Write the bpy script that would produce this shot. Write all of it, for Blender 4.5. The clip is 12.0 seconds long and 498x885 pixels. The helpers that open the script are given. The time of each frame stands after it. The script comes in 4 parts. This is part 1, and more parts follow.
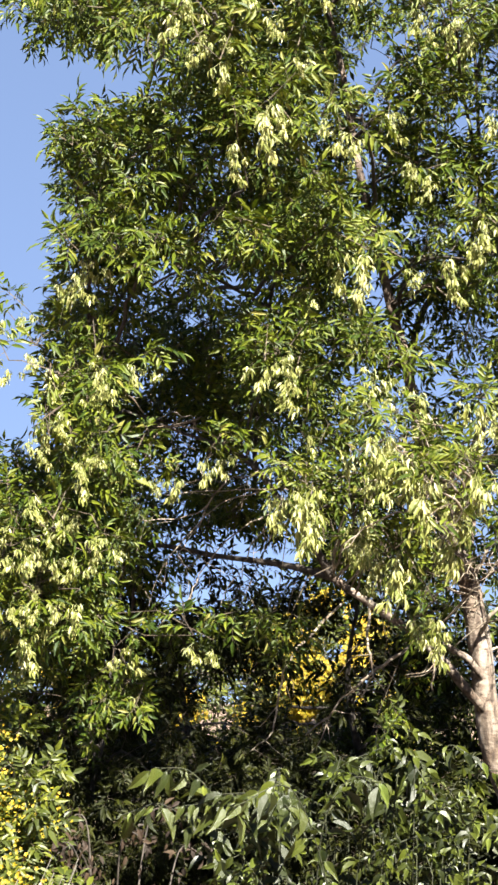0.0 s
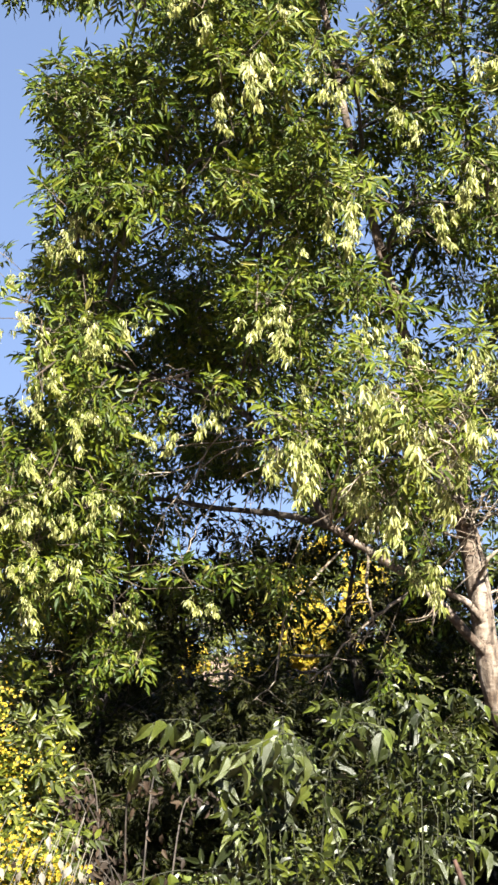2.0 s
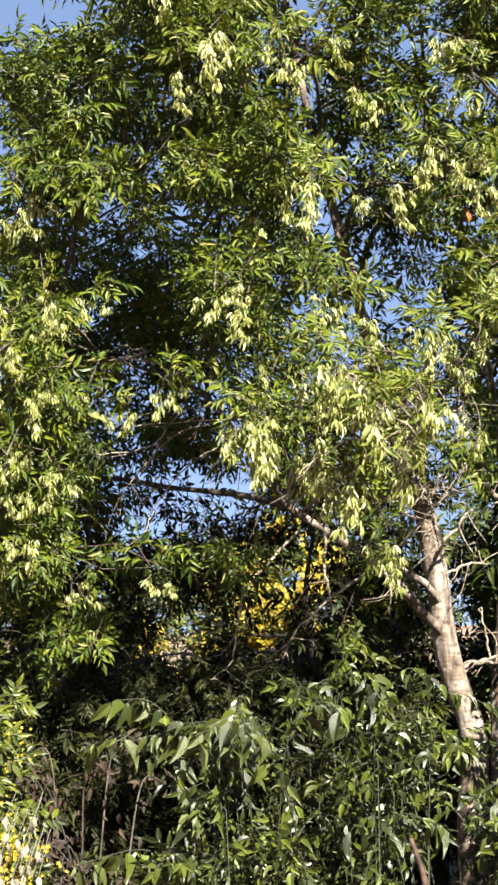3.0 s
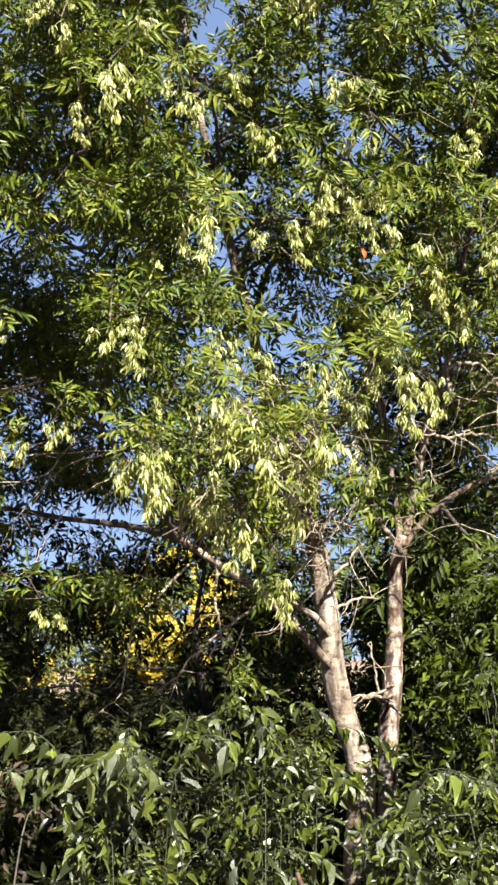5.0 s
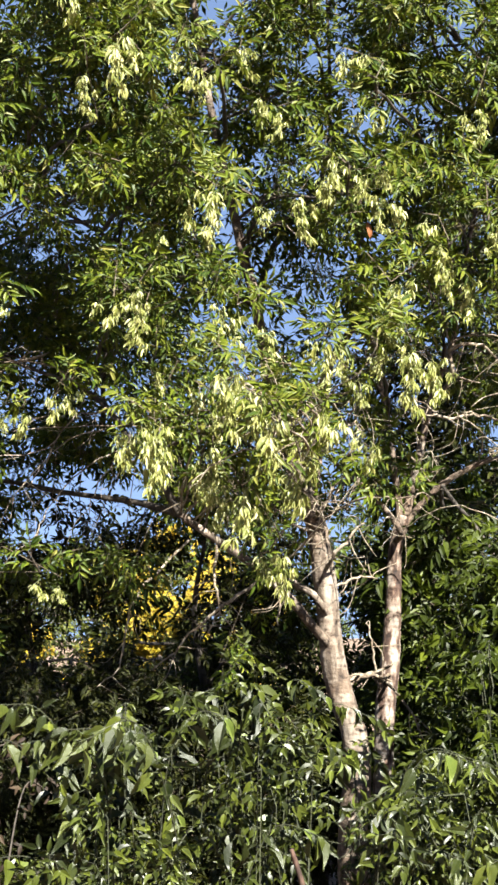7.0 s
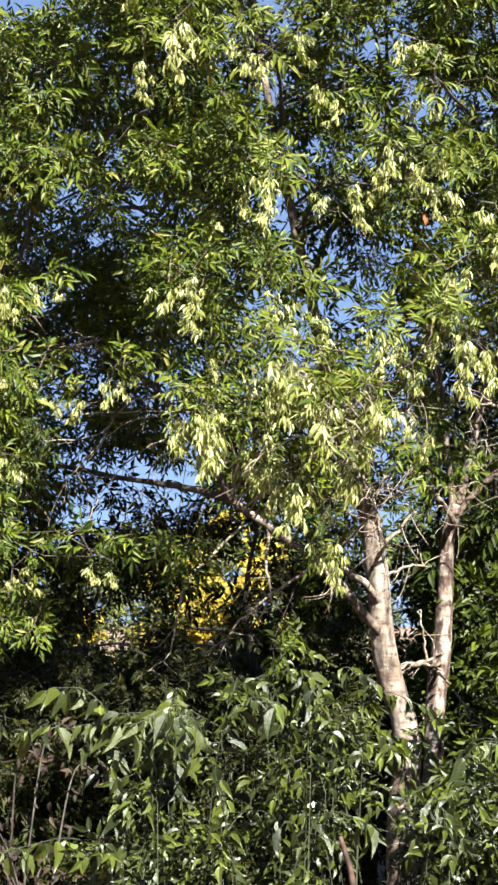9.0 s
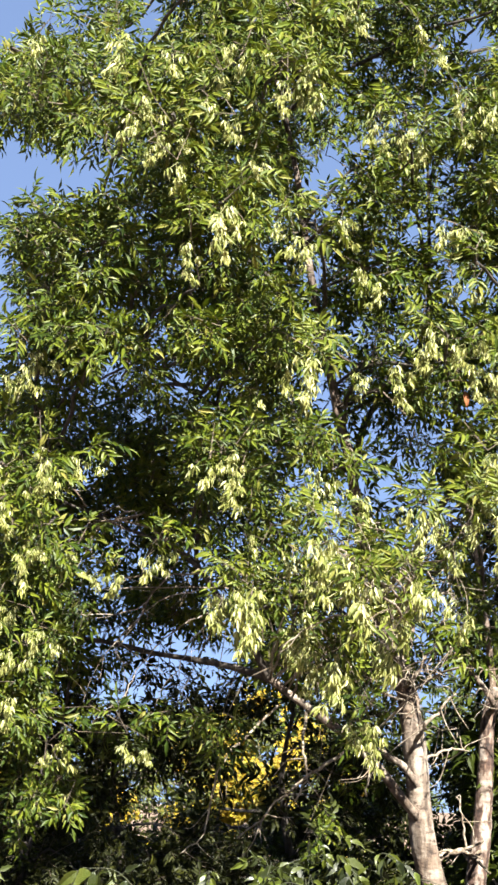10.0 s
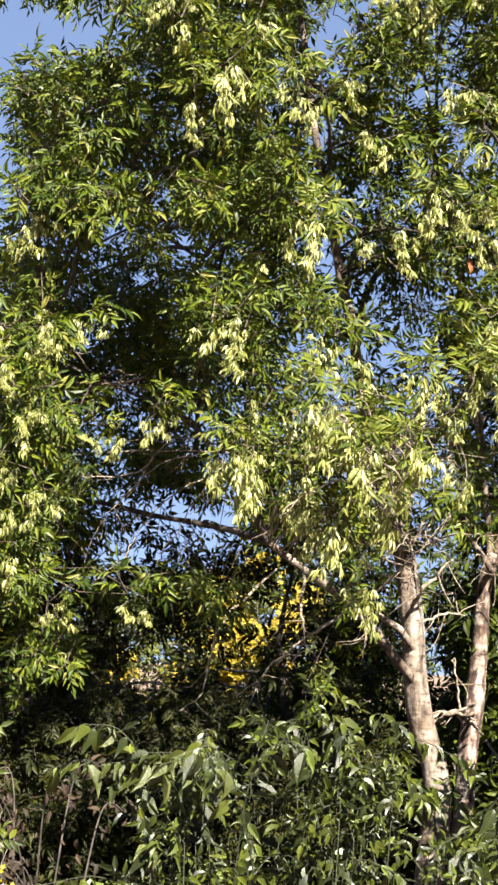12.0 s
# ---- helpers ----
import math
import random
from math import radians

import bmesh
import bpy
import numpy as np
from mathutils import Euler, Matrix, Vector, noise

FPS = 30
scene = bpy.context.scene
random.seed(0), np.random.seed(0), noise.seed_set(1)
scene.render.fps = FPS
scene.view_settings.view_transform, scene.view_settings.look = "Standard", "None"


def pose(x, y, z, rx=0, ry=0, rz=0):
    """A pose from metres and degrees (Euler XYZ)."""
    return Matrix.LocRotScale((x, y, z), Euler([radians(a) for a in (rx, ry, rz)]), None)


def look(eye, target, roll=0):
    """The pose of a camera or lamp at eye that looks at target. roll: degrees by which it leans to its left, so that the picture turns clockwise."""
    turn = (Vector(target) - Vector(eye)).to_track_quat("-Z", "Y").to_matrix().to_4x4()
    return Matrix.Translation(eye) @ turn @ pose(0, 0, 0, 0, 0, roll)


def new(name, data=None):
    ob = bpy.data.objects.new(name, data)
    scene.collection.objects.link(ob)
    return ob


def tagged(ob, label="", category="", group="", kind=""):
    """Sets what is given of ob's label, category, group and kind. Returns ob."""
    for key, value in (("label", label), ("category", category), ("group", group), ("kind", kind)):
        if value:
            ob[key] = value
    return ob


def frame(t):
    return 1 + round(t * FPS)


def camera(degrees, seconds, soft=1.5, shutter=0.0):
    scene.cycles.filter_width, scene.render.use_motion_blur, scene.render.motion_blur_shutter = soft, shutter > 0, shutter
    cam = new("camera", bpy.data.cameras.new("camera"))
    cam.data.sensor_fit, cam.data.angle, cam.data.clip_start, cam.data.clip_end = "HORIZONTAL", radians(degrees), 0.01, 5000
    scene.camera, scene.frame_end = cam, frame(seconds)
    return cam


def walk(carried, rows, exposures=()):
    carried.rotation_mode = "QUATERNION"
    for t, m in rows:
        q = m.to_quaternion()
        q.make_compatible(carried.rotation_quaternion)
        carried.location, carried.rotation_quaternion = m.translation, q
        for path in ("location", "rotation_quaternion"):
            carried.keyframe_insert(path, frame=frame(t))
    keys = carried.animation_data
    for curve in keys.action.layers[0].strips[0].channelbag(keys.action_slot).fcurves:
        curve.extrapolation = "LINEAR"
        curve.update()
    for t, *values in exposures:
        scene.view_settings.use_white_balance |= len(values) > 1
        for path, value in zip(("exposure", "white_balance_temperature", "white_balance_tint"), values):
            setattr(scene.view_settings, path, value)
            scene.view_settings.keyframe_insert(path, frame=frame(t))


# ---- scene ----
# ---- camera: handheld, turning on the spot ----
EYE = (0.0, 0.0, 1.6)
cam = camera(17.29, 12.0, soft=2.7)
TURNS = [  # seconds, yaw to the left, pitch up, roll
    (0, 0.000, 9.000, 0.000), (0.5, 0.286, 8.937, -0.866), (1, 0.212, 8.843, -1.263), (1.5, 0.137, 8.229, -1.661),
    (2, -0.166, 7.282, -1.726), (2.5, -0.948, 6.858, -1.749), (3, -1.625, 6.543, -1.792), (3.5, -2.360, 6.478, -1.644),
    (3.7, -3.197, 6.594, -1.645), (5.3, -5.520, 7.630, -1.208), (5.5, -5.543, 7.614, -1.089), (6, -5.534, 7.499, -0.674),
    (6.5, -5.488, 7.200, -0.369), (6.7, -5.435, 7.034, -0.340), (8.3, -4.600, 6.060, 0.020), (8.5, -4.378, 6.049, 0.082), (9, -3.478, 6.317, 0.508),
    (9.5, -2.783, 8.783, 1.079), (10, -1.939, 12.472, 1.760), (10.5, -1.618, 14.146, 2.249), (11, -1.651, 13.564, 3.006),
    (11.5, -1.949, 10.534, 2.943), (12, -2.062, 7.743, 2.435)]
walk(cam, [(t, pose(*EYE, 90 + pitch, 0, yaw) @ pose(0, 0, 0, 0, 0, roll)) for t, yaw, pitch, roll in TURNS],
     exposures=[(0, 2.80, 6500, 9), (3.7, 2.73, 6500, 8), (6, 2.69, 6500, 7), (8.5, 2.71, 6150, 7), (9.5, 2.76, 6250, 8), (10.5, 2.80, 6450, 9.5), (12, 2.74, 6600, 10)])

# ---- light: sun behind the camera, clear sky ----
SUN_TO = Vector((0.29, -0.70, 0.66)).normalized()
elev = math.asin(SUN_TO.z)
azim = math.atan2(SUN_TO.x, SUN_TO.y)
world = bpy.data.worlds.new("sky")
scene.world = world
world.use_nodes = True
wn = world.node_tree
sky = wn.nodes.new("ShaderNodeTexSky")
sky.sky_type, sky.sun_disc = "NISHITA", False
sky.sun_elevation, sky.sun_rotation = elev, azim
sky.altitude, sky.air_density, sky.dust_density, sky.ozone_density = 3000, 0.5, 0.0, 3.5
back = wn.nodes["Background"]
back.inputs["Strength"].default_value = 0.053
# evens the sky out as a clear dry afternoon shows it
even = wn.nodes.new("ShaderNodeGamma")
even.inputs["Gamma"].default_value = 0.3
tint = wn.nodes.new("ShaderNodeMix")
tint.data_type, tint.blend_type = "RGBA", "MULTIPLY"
tint.inputs[0].default_value = 1.0
tint.inputs[7].default_value = (1.03, 1.25, 1.75, 1)
wn.links.new(sky.outputs["Color"], even.inputs["Color"])
wn.links.new(even.outputs["Color"], tint.inputs[6])
wn.links.new(tint.outputs[2], back.inputs["Color"])
sun_data = bpy.data.lights.new("sun", "SUN")
sun_data.energy, sun_data.angle, sun_data.color = 5.0, radians(0.53), (1.0, 0.95, 0.84)
sun = new("sun", sun_data)
sun.matrix_world = look(SUN_TO * 60, (0, 0, 0))


# ---- materials ----
def material(name):
    m = bpy.data.materials.new(name)
    m.use_nodes = True
    t = m.node_tree
    return m, t, t.nodes["Principled BSDF"], t.nodes["Material Output"]


def ramp(t, source, stops):
    r = t.nodes.new("ShaderNodeValToRGB")
    while len(r.color_ramp.elements) < len(stops):
        r.color_ramp.elements.new(0.5)
    for e, (at, c) in zip(r.color_ramp.elements, stops):
        e.position, e.color = at, (*c, 1)
    t.links.new(source, r.inputs["Fac"])
    return r.outputs["Color"]


def noise_node(t, scale, detail=4.0, stretch=None, rough=0.55):
    n = t.nodes.new("ShaderNodeTexNoise")
    n.inputs["Scale"].default_value, n.inputs["Detail"].default_value, n.inputs["Roughness"].default_value = scale, detail, rough
    c = t.nodes.new("ShaderNodeTexCoord")
    if stretch:
        mp = t.nodes.new("ShaderNodeMapping")
        mp.inputs["Scale"].default_value = stretch
        t.links.new(c.outputs["Object"], mp.inputs["Vector"])
        t.links.new(mp.outputs["Vector"], n.inputs["Vector"])
    else:
        t.links.new(c.outputs["Object"], n.inputs["Vector"])
    return n.outputs["Fac"]


def mix_color(t, fac, a, b, mode="MIX"):
    n = t.nodes.new("ShaderNodeMix")
    n.data_type, n.blend_type = "RGBA", mode
    for sock, v in ((n.inputs[0], fac), (n.inputs[6], a), (n.inputs[7], b)):
        if hasattr(v, "is_output"):
            t.links.new(v, sock)
        else:
            sock.default_value = v if isinstance(v, float) else (*v, 1)
    return n.outputs[2]


def bump(t, b, height, strength, distance):
    n = t.nodes.new("ShaderNodeBump")
    n.inputs["Strength"].default_value, n.inputs["Distance"].default_value = strength, distance
    t.links.new(height, n.inputs["Height"])
    t.links.new(n.outputs["Normal"], b.inputs["Normal"])


LEAF_TONE, BARK_TONE = 0.40, 0.83


def leaf_material(name, stops, through_tint, thin=0.35, rough=0.42, single=False, spec=0.5, relief=0.25):
    """Leaf blade: varied greens, some sheen, light shining through the blade."""
    m, t, b, out = material(name)
    stops = [(at, tuple(v * LEAF_TONE for v in c)) for at, c in stops]
    if single:
        rnd = t.nodes.new("ShaderNodeObjectInfo").outputs["Random"]
    else:
        rnd = t.nodes.new("ShaderNodeNewGeometry").outputs["Random Per Island"]
    col = ramp(t, rnd, stops)
    patch = ramp(t, noise_node(t, 2.2, 3.0), [(0.3, (0.75, 0.8, 0.8)), (0.7, (1.2, 1.15, 1.0))])
    col = mix_color(t, 1.0, col, patch, "MULTIPLY")
    grain = ramp(t, noise_node(t, 160.0, 2.0), [(0.3, (0.86, 0.86, 0.86)), (0.7, (1.1, 1.1, 1.1))])
    col = mix_color(t, 1.0, col, grain, "MULTIPLY")
    t.links.new(col, b.inputs["Base Color"])
    b.inputs["Roughness"].default_value = rough
    b.inputs["Specular IOR Level"].default_value = spec
    bump(t, b, noise_node(t, 90.0, 2.0), relief, 0.002)
    tr = t.nodes.new("ShaderNodeBsdfTranslucent")
    t.links.new(mix_color(t, 1.0, col, through_tint, "MULTIPLY"), tr.inputs["Color"])
    mx = t.nodes.new("ShaderNodeMixShader")
    mx.inputs[0].default_value = thin
    t.links.new(b.outputs[0], mx.inputs[1])
    t.links.new(tr.outputs[0], mx.inputs[2])
    t.links.new(mx.outputs[0], out.inputs["Surface"])
    return m


def bark_material(name, dark, mid, pale, flake=(9, 9, 2.2), edges=(0.36, 0.46, 0.56), crack=0.0):
    """Bark: flakes of several tones, fine grain along the stem, dark scars and fine cracks across it."""
    m, t, b, out = material(name)
    big = noise_node(t, 3.0, 5.0, flake)
    fine = noise_node(t, 34.0, 5.0, (1, 1, 0.3))
    dark, mid, pale = [tuple(v * BARK_TONE for v in c) for c in (dark, mid, pale)]
    col = ramp(t, big, [(edges[0], dark), (edges[1], mid), (edges[2], pale)])
    col = mix_color(t, 1.0, col, ramp(t, fine, [(0.3, (0.62, 0.6, 0.58)), (0.65, (1.12, 1.1, 1.08))]), "MULTIPLY")
    scar = noise_node(t, 11.0, 4.0, (0.5, 0.5, 2.2))
    col = mix_color(t, 1.0, col, ramp(t, scar, [(0.40, (0.62, 0.55, 0.5)), (0.52, (1.0, 1.0, 1.0))]), "MULTIPLY")
    if crack:
        ring = noise_node(t, 26.0, 6.0, (1.0, 1.0, 1.5), 0.65)
        col = mix_color(t, crack, col, ramp(t, ring, [(0.37, (0.26, 0.19, 0.15)), (0.44, (0.82, 0.78, 0.76)), (0.62, (1.12, 1.1, 1.08))]), "MULTIPLY")
        stain = noise_node(t, 4.0, 3.0, (1.0, 1.0, 0.8))
        col = mix_color(t, crack, col, ramp(t, stain, [(0.42, (0.66, 0.56, 0.48)), (0.56, (1.0, 1.0, 1.0))]), "MULTIPLY")
        fine = ring
    t.links.new(col, b.inputs["Base Color"])
    b.inputs["Roughness"].default_value = 0.85
    bump(t, b, fine, 0.9, 0.01 if crack else 0.008)
    return m


ash_leaf = leaf_material("ash_leaf", [(0.0, (0.036, 0.070, 0.008)), (0.3, (0.080, 0.122, 0.009)), (0.65, (0.140, 0.184, 0.011)),
                                      (0.92, (0.215, 0.252, 0.026)), (1.0, (0.30, 0.28, 0.07))], (1.2, 1.3, 0.4), 0.17, 0.47, spec=0.2)
shrub_leaf = leaf_material("shrub_leaf", [(0.0, (0.018, 0.026, 0.005)), (0.5, (0.056, 0.072, 0.010)), (0.9, (0.132, 0.160, 0.020)),
                                          (1.0, (0.17, 0.22, 0.04))], (1.4, 1.5, 0.6), 0.18, 0.42, spec=0.34, relief=0.5)
shrub_leaf_big = leaf_material("shrub_leaf_big", [(0.0, (0.026, 0.036, 0.008)), (0.5, (0.062, 0.080, 0.014)), (0.93, (0.130, 0.155, 0.025)),
                                                  (1.0, (0.19, 0.25, 0.045))], (1.4, 1.5, 0.6), 0.18, 0.40, True, spec=0.4, relief=0.5)
bush_leaf = leaf_material("bush_leaf", [(0.0, (0.026, 0.040, 0.005)), (0.5, (0.062, 0.086, 0.008)), (1.0, (0.145, 0.185, 0.018))],
                          (1.4, 1.6, 0.7), 0.28, 0.46, spec=0.2, relief=0.5)
# the shade under the crown is put into this dark leaf colour
shade_tone_leaf = leaf_material("shade_tone_leaf", [(0.0, (0.018, 0.022, 0.005)), (0.5, (0.036, 0.042, 0.007)), (1.0, (0.078, 0.084, 0.011))], (1.3, 1.4, 0.5), 0.22, 0.55, spec=0.15)
gold_leaf = leaf_material("gold_leaf", [(0.0, (0.055, 0.075, 0.010)), (0.5, (0.12, 0.155, 0.014)), (1.0, (0.28, 0.31, 0.026))], (1.4, 1.5, 0.6), 0.4, 0.5)
petal = leaf_material("petal", [(0.0, (0.56, 0.33, 0.01)), (0.4, (0.70, 0.50, 0.012)), (1.0, (0.80, 0.68, 0.03))], (1.2, 1.1, 0.6), 0.35, 0.6)
samara = leaf_material("samara", [(0.0, (0.22, 0.27, 0.05)), (0.4, (0.40, 0.44, 0.11)), (0.75, (0.70, 0.70, 0.25)), (1.0, (1.2, 1.16, 0.68))], (1.1, 1.15, 0.6), 0.36, 0.5)
dry_pale = leaf_material("dry_pale", [(0.0, (0.34, 0.28, 0.21)), (1.0, (0.60, 0.55, 0.49))], (1, 0.95, 0.85), 0.25, 0.8)
litter_leaf = leaf_material("litter_leaf", [(0.0, (0.10, 0.055, 0.03)), (0.6, (0.22, 0.13, 0.07)), (1.0, (0.36, 0.25, 0.14))], (1, 0.9, 0.7), 0.15, 0.85)
lime_leaf = leaf_material("lime_leaf", [(0.0, (0.34, 0.40, 0.07)), (1.0, (0.36, 0.42, 0.08))], (1.2, 1.2, 0.6), 0.35, 0.45, True)
dead_leaf = leaf_material("dead_leaf", [(0.0, (0.026, 0.012, 0.004)), (0.6, (0.055, 0.024, 0.008)), (1.0, (0.10, 0.055, 0.02))], (1, 0.8, 0.6), 0.2, 0.8)
rust_leaf = leaf_material("rust_leaf", [(0.0, (0.50, 0.17, 0.06)), (1.0, (0.55, 0.2, 0.07))], (1.1, 1.0, 0.8), 0.35, 0.6, True)
bark_pale = bark_material("bark_pale", (0.085, 0.062, 0.046), (0.185, 0.152, 0.122), (0.285, 0.248, 0.212), crack=0.95)
bark_flaky = bark_material("bark_flaky", (0.050, 0.026, 0.018), (0.15, 0.10, 0.075), (0.37, 0.335, 0.31), (7, 7, 2.2), (0.40, 0.46, 0.53), 0.8)
bark_brown = bark_material("bark_brown", (0.05, 0.036, 0.028), (0.11, 0.082, 0.062), (0.19, 0.15, 0.12), crack=0.6)
# limbs within the crown: its shade is put into this dark bark colour
bark_shade_tone = bark_material("bark_shade_tone", (0.020, 0.016, 0.013), (0.038, 0.030, 0.025), (0.066, 0.055, 0.045))
bark_red = bark_material("bark_red", (0.025, 0.010, 0.006), (0.05, 0.024, 0.015), (0.095, 0.05, 0.033), (10, 10, 3.5))
twig_pale = bark_material("twig_pale", (0.117, 0.090, 0.063), (0.198, 0.162, 0.117), (0.306, 0.261, 0.207), (20, 20, 20))
twig_brown = bark_material("twig_brown", (0.035, 0.027, 0.018), (0.062, 0.048, 0.032), (0.11, 0.085, 0.055), (20, 20, 20))
stem_green = bark_material("stem_green", (0.012, 0.016, 0.006), (0.022, 0.028, 0.010), (0.042, 0.048, 0.018), (20, 20, 20))

soil, st, sb, so = material("soil")
scol = ramp(st, noise_node(st, 1.3, 8.0), [(0.3, (0.07, 0.045, 0.03)), (0.52, (0.15, 0.10, 0.065)), (0.7, (0.24, 0.18, 0.12))])
scol = mix_color(st, 1.0, scol, ramp(st, noise_node(st, 55.0, 6.0), [(0.3, (0.6, 0.6, 0.6)), (0.7, (1.25, 1.2, 1.15))]), "MULTIPLY")
st.links.new(scol, sb.inputs["Base Color"])
sb.inputs["Roughness"].default_value = 0.95
bump(st, sb, noise_node(st, 28.0, 8.0), 0.8, 0.03)


# ---- mesh helpers ----
def mesh_of(name, verts, faces, mat, smooth=False):
    verts, faces = np.asarray(verts, np.float32), np.asarray(faces, np.int32)
    me = bpy.data.meshes.new(name)
    k = faces.shape[1]
    me.vertices.add(len(verts))
    me.vertices.foreach_set("co", verts.ravel())
    me.loops.add(faces.size)
    me.loops.foreach_set("vertex_index", faces.ravel())
    me.polygons.add(len(faces))
    me.polygons.foreach_set("loop_start", np.arange(0, faces.size, k, dtype=np.int32))
    me.polygons.foreach_set("use_smooth", np.full(len(faces), smooth, dtype=bool))
    me.materials.append(mat)
    me.update(calc_edges=True)
    return me


def part(name, mesh, parent, label="", kind="", at=None):
    ob = new(name, mesh)
    ob.parent = parent
    if at is not None:
        ob.matrix_basis = at
    return tagged(ob, label, kind=kind)


def thing(name, x, y, label, category, group=""):
    ob = new(name)
    ob.empty_display_size = 0.2
    ob.location = (x, y, 0)
    bpy.context.view_layer.update()
    return tagged(ob, label, category, group)


def moved(verts, ob):
    """World places as places in a thing whose base stands at its own spot."""
    return np.asarray(verts, float) - np.array(ob.location)


def unit(a):
    return a / np.maximum(np.linalg.norm(a, axis=-1, keepdims=True), 1e-9)


def smooth_line(points, steps=6):
    """A smooth line through a few places (Catmull-Rom)."""
    p = np.asarray(points, float)
    p = np.vstack([2 * p[0] - p[1], p, 2 * p[-1] - p[-2]])
    rows = []
    for i in range(1, len(p) - 2):
        for s in np.linspace(0, 1, steps, endpoint=False):
            a, b, c, d = p[i - 1:i + 3]
            rows.append(0.5 * (2 * b + (c - a) * s + (2 * a - 5 * b + 4 * c - d) * s * s + (3 * b - a - 3 * c + d) * s ** 3))
    rows.append(p[-2])
    return np.array(rows)


def tube(line, r0, r1, sides=8, rough=0.0, seed=0, flare=0.0):
    """A tapering, slightly knobbly stem round a line: verts and quads, closed at the tip."""
    rng = np.random.default_rng(seed)
    line = np.asarray(line, float)
    n = len(line)
    ahead = unit(np.gradient(line, axis=0))
    ref = np.where(np.abs(ahead[:, 1:2]) < 0.9, [[0, 1.0, 0]], [[1.0, 0, 0]])
    u = unit(np.cross(ahead, ref))
    v = np.cross(ahead, u)
    s = np.linspace(0, 1, n)
    r = r0 + (r1 - r0) * s ** 0.9 + flare * np.exp(-s * 22)
    a = np.linspace(0, 2 * math.pi, sides, endpoint=False)
    lump = 1 + rough * (rng.standard_normal((n, sides)) * 0.35 + np.interp(s * 9, np.arange(10), rng.standard_normal(10))[:, None] * 0.6
                        + np.sin(a[None] * 2 + s[:, None] * 5) * 0.5)
    ring = line[:, None] + (np.cos(a)[None, :, None] * u[:, None] + np.sin(a)[None, :, None] * v[:, None]) * (r[:, None] * lump)[:, :, None]
    verts = ring.reshape(-1, 3)
    i, j = np.meshgrid(np.arange(n - 1), np.arange(sides), indexing="ij")
    k = (j + 1) % sides
    quads = np.stack([i * sides + j, i * sides + k, (i + 1) * sides + k, (i + 1) * sides + j], -1).reshape(-1, 4)
    cap = np.array([[(n - 1) * sides + q % sides for q in (m, m + 1, sides - 2 - m, sides - 1 - m)] for m in range(sides // 2 - 1)], dtype=int).reshape(-1, 4)
    return verts, np.vstack([quads, cap]) if len(cap) else quads


def joined(pieces):
    verts, faces, at = [], [], 0
    for v, f in pieces:
        verts.append(v)
        faces.append(np.asarray(f) + at)
        at += len(v)
    return np.vstack(verts), np.vstack(faces)


def stem(name, points, r0, r1, mat, parent, label="", sides=10, rough=0.08, seed=0, flare=0.0, steps=6):
    v, f = tube(smooth_line(points, steps), r0, r1, sides, rough, seed, flare)
    tree = parent.parent or parent
    return part(name, mesh_of(name, moved(v, tree), f, mat, True), parent, label)


# along, across, out of the blade
BLADE = np.array([(0, 0, 0), (0.3, -0.46, 0.07), (0.32, 0, 0), (0.3, 0.46, 0.07), (0.66, -0.34, 0.0), (0.68, 0, -0.06),
                  (0.66, 0.34, 0.0), (1, 0, -0.22)])
BLADE_TRIS = np.array([(0, 2, 1), (0, 3, 2), (1, 2, 5), (1, 5, 4), (2, 3, 6), (2, 6, 5), (4, 5, 7), (5, 6, 7)])


# the same with fewer faces, for leaves deep in a crown
KITE = np.array([(0, 0, 0), (0.45, -0.48, 0.05), (0.48, 0, 0), (0.45, 0.48, 0.05), (1, 0, -0.16)])
KITE_TRIS = np.array([(0, 2, 1), (0, 3, 2), (1, 2, 4), (2, 3, 4)])
# a broad pointed blade with a sharp midrib
BROAD = np.array([(0, 0, 0), (0.13, -0.32, 0.06), (0.15, 0, -0.02), (0.13, 0.32, 0.06), (0.36, -0.48, 0.15), (0.40, 0, -0.03), (0.36, 0.50, 0.13),
                  (0.68, -0.27, 0.05), (0.70, 0, -0.08), (0.68, 0.29, 0.03), (1, 0.04, -0.26), (0.15, 0, -0.02), (0.40, 0, -0.03), (0.70, 0, -0.08)])
BROAD_TRIS = np.array([(0, 2, 1), (0, 3, 11), (1, 2, 5), (1, 5, 4), (11, 3, 6), (11, 6, 12), (4, 5, 8), (4, 8, 7), (12, 6, 9), (12, 9, 13), (7, 8, 10), (13, 9, 10)])


def blades(base, ahead, normal, length, width, shape=BLADE, tris=BLADE_TRIS):
    """Many leaf blades at once: each a few small triangles, folded on the midrib, with a drooping tip."""
    ahead = unit(ahead)
    across = unit(np.cross(ahead, normal))
    out = np.cross(across, ahead)
    L, W = length[:, None, None], width[:, None, None]
    b = shape[None]
    v = base[:, None] + ahead[:, None] * b[..., :1] * L + across[:, None] * b[..., 1:2] * W + out[:, None] * b[..., 2:] * L
    f = tris[None] + (np.arange(len(base)) * len(shape))[:, None, None]
    return v.reshape(-1, 3), f.reshape(-1, 3)


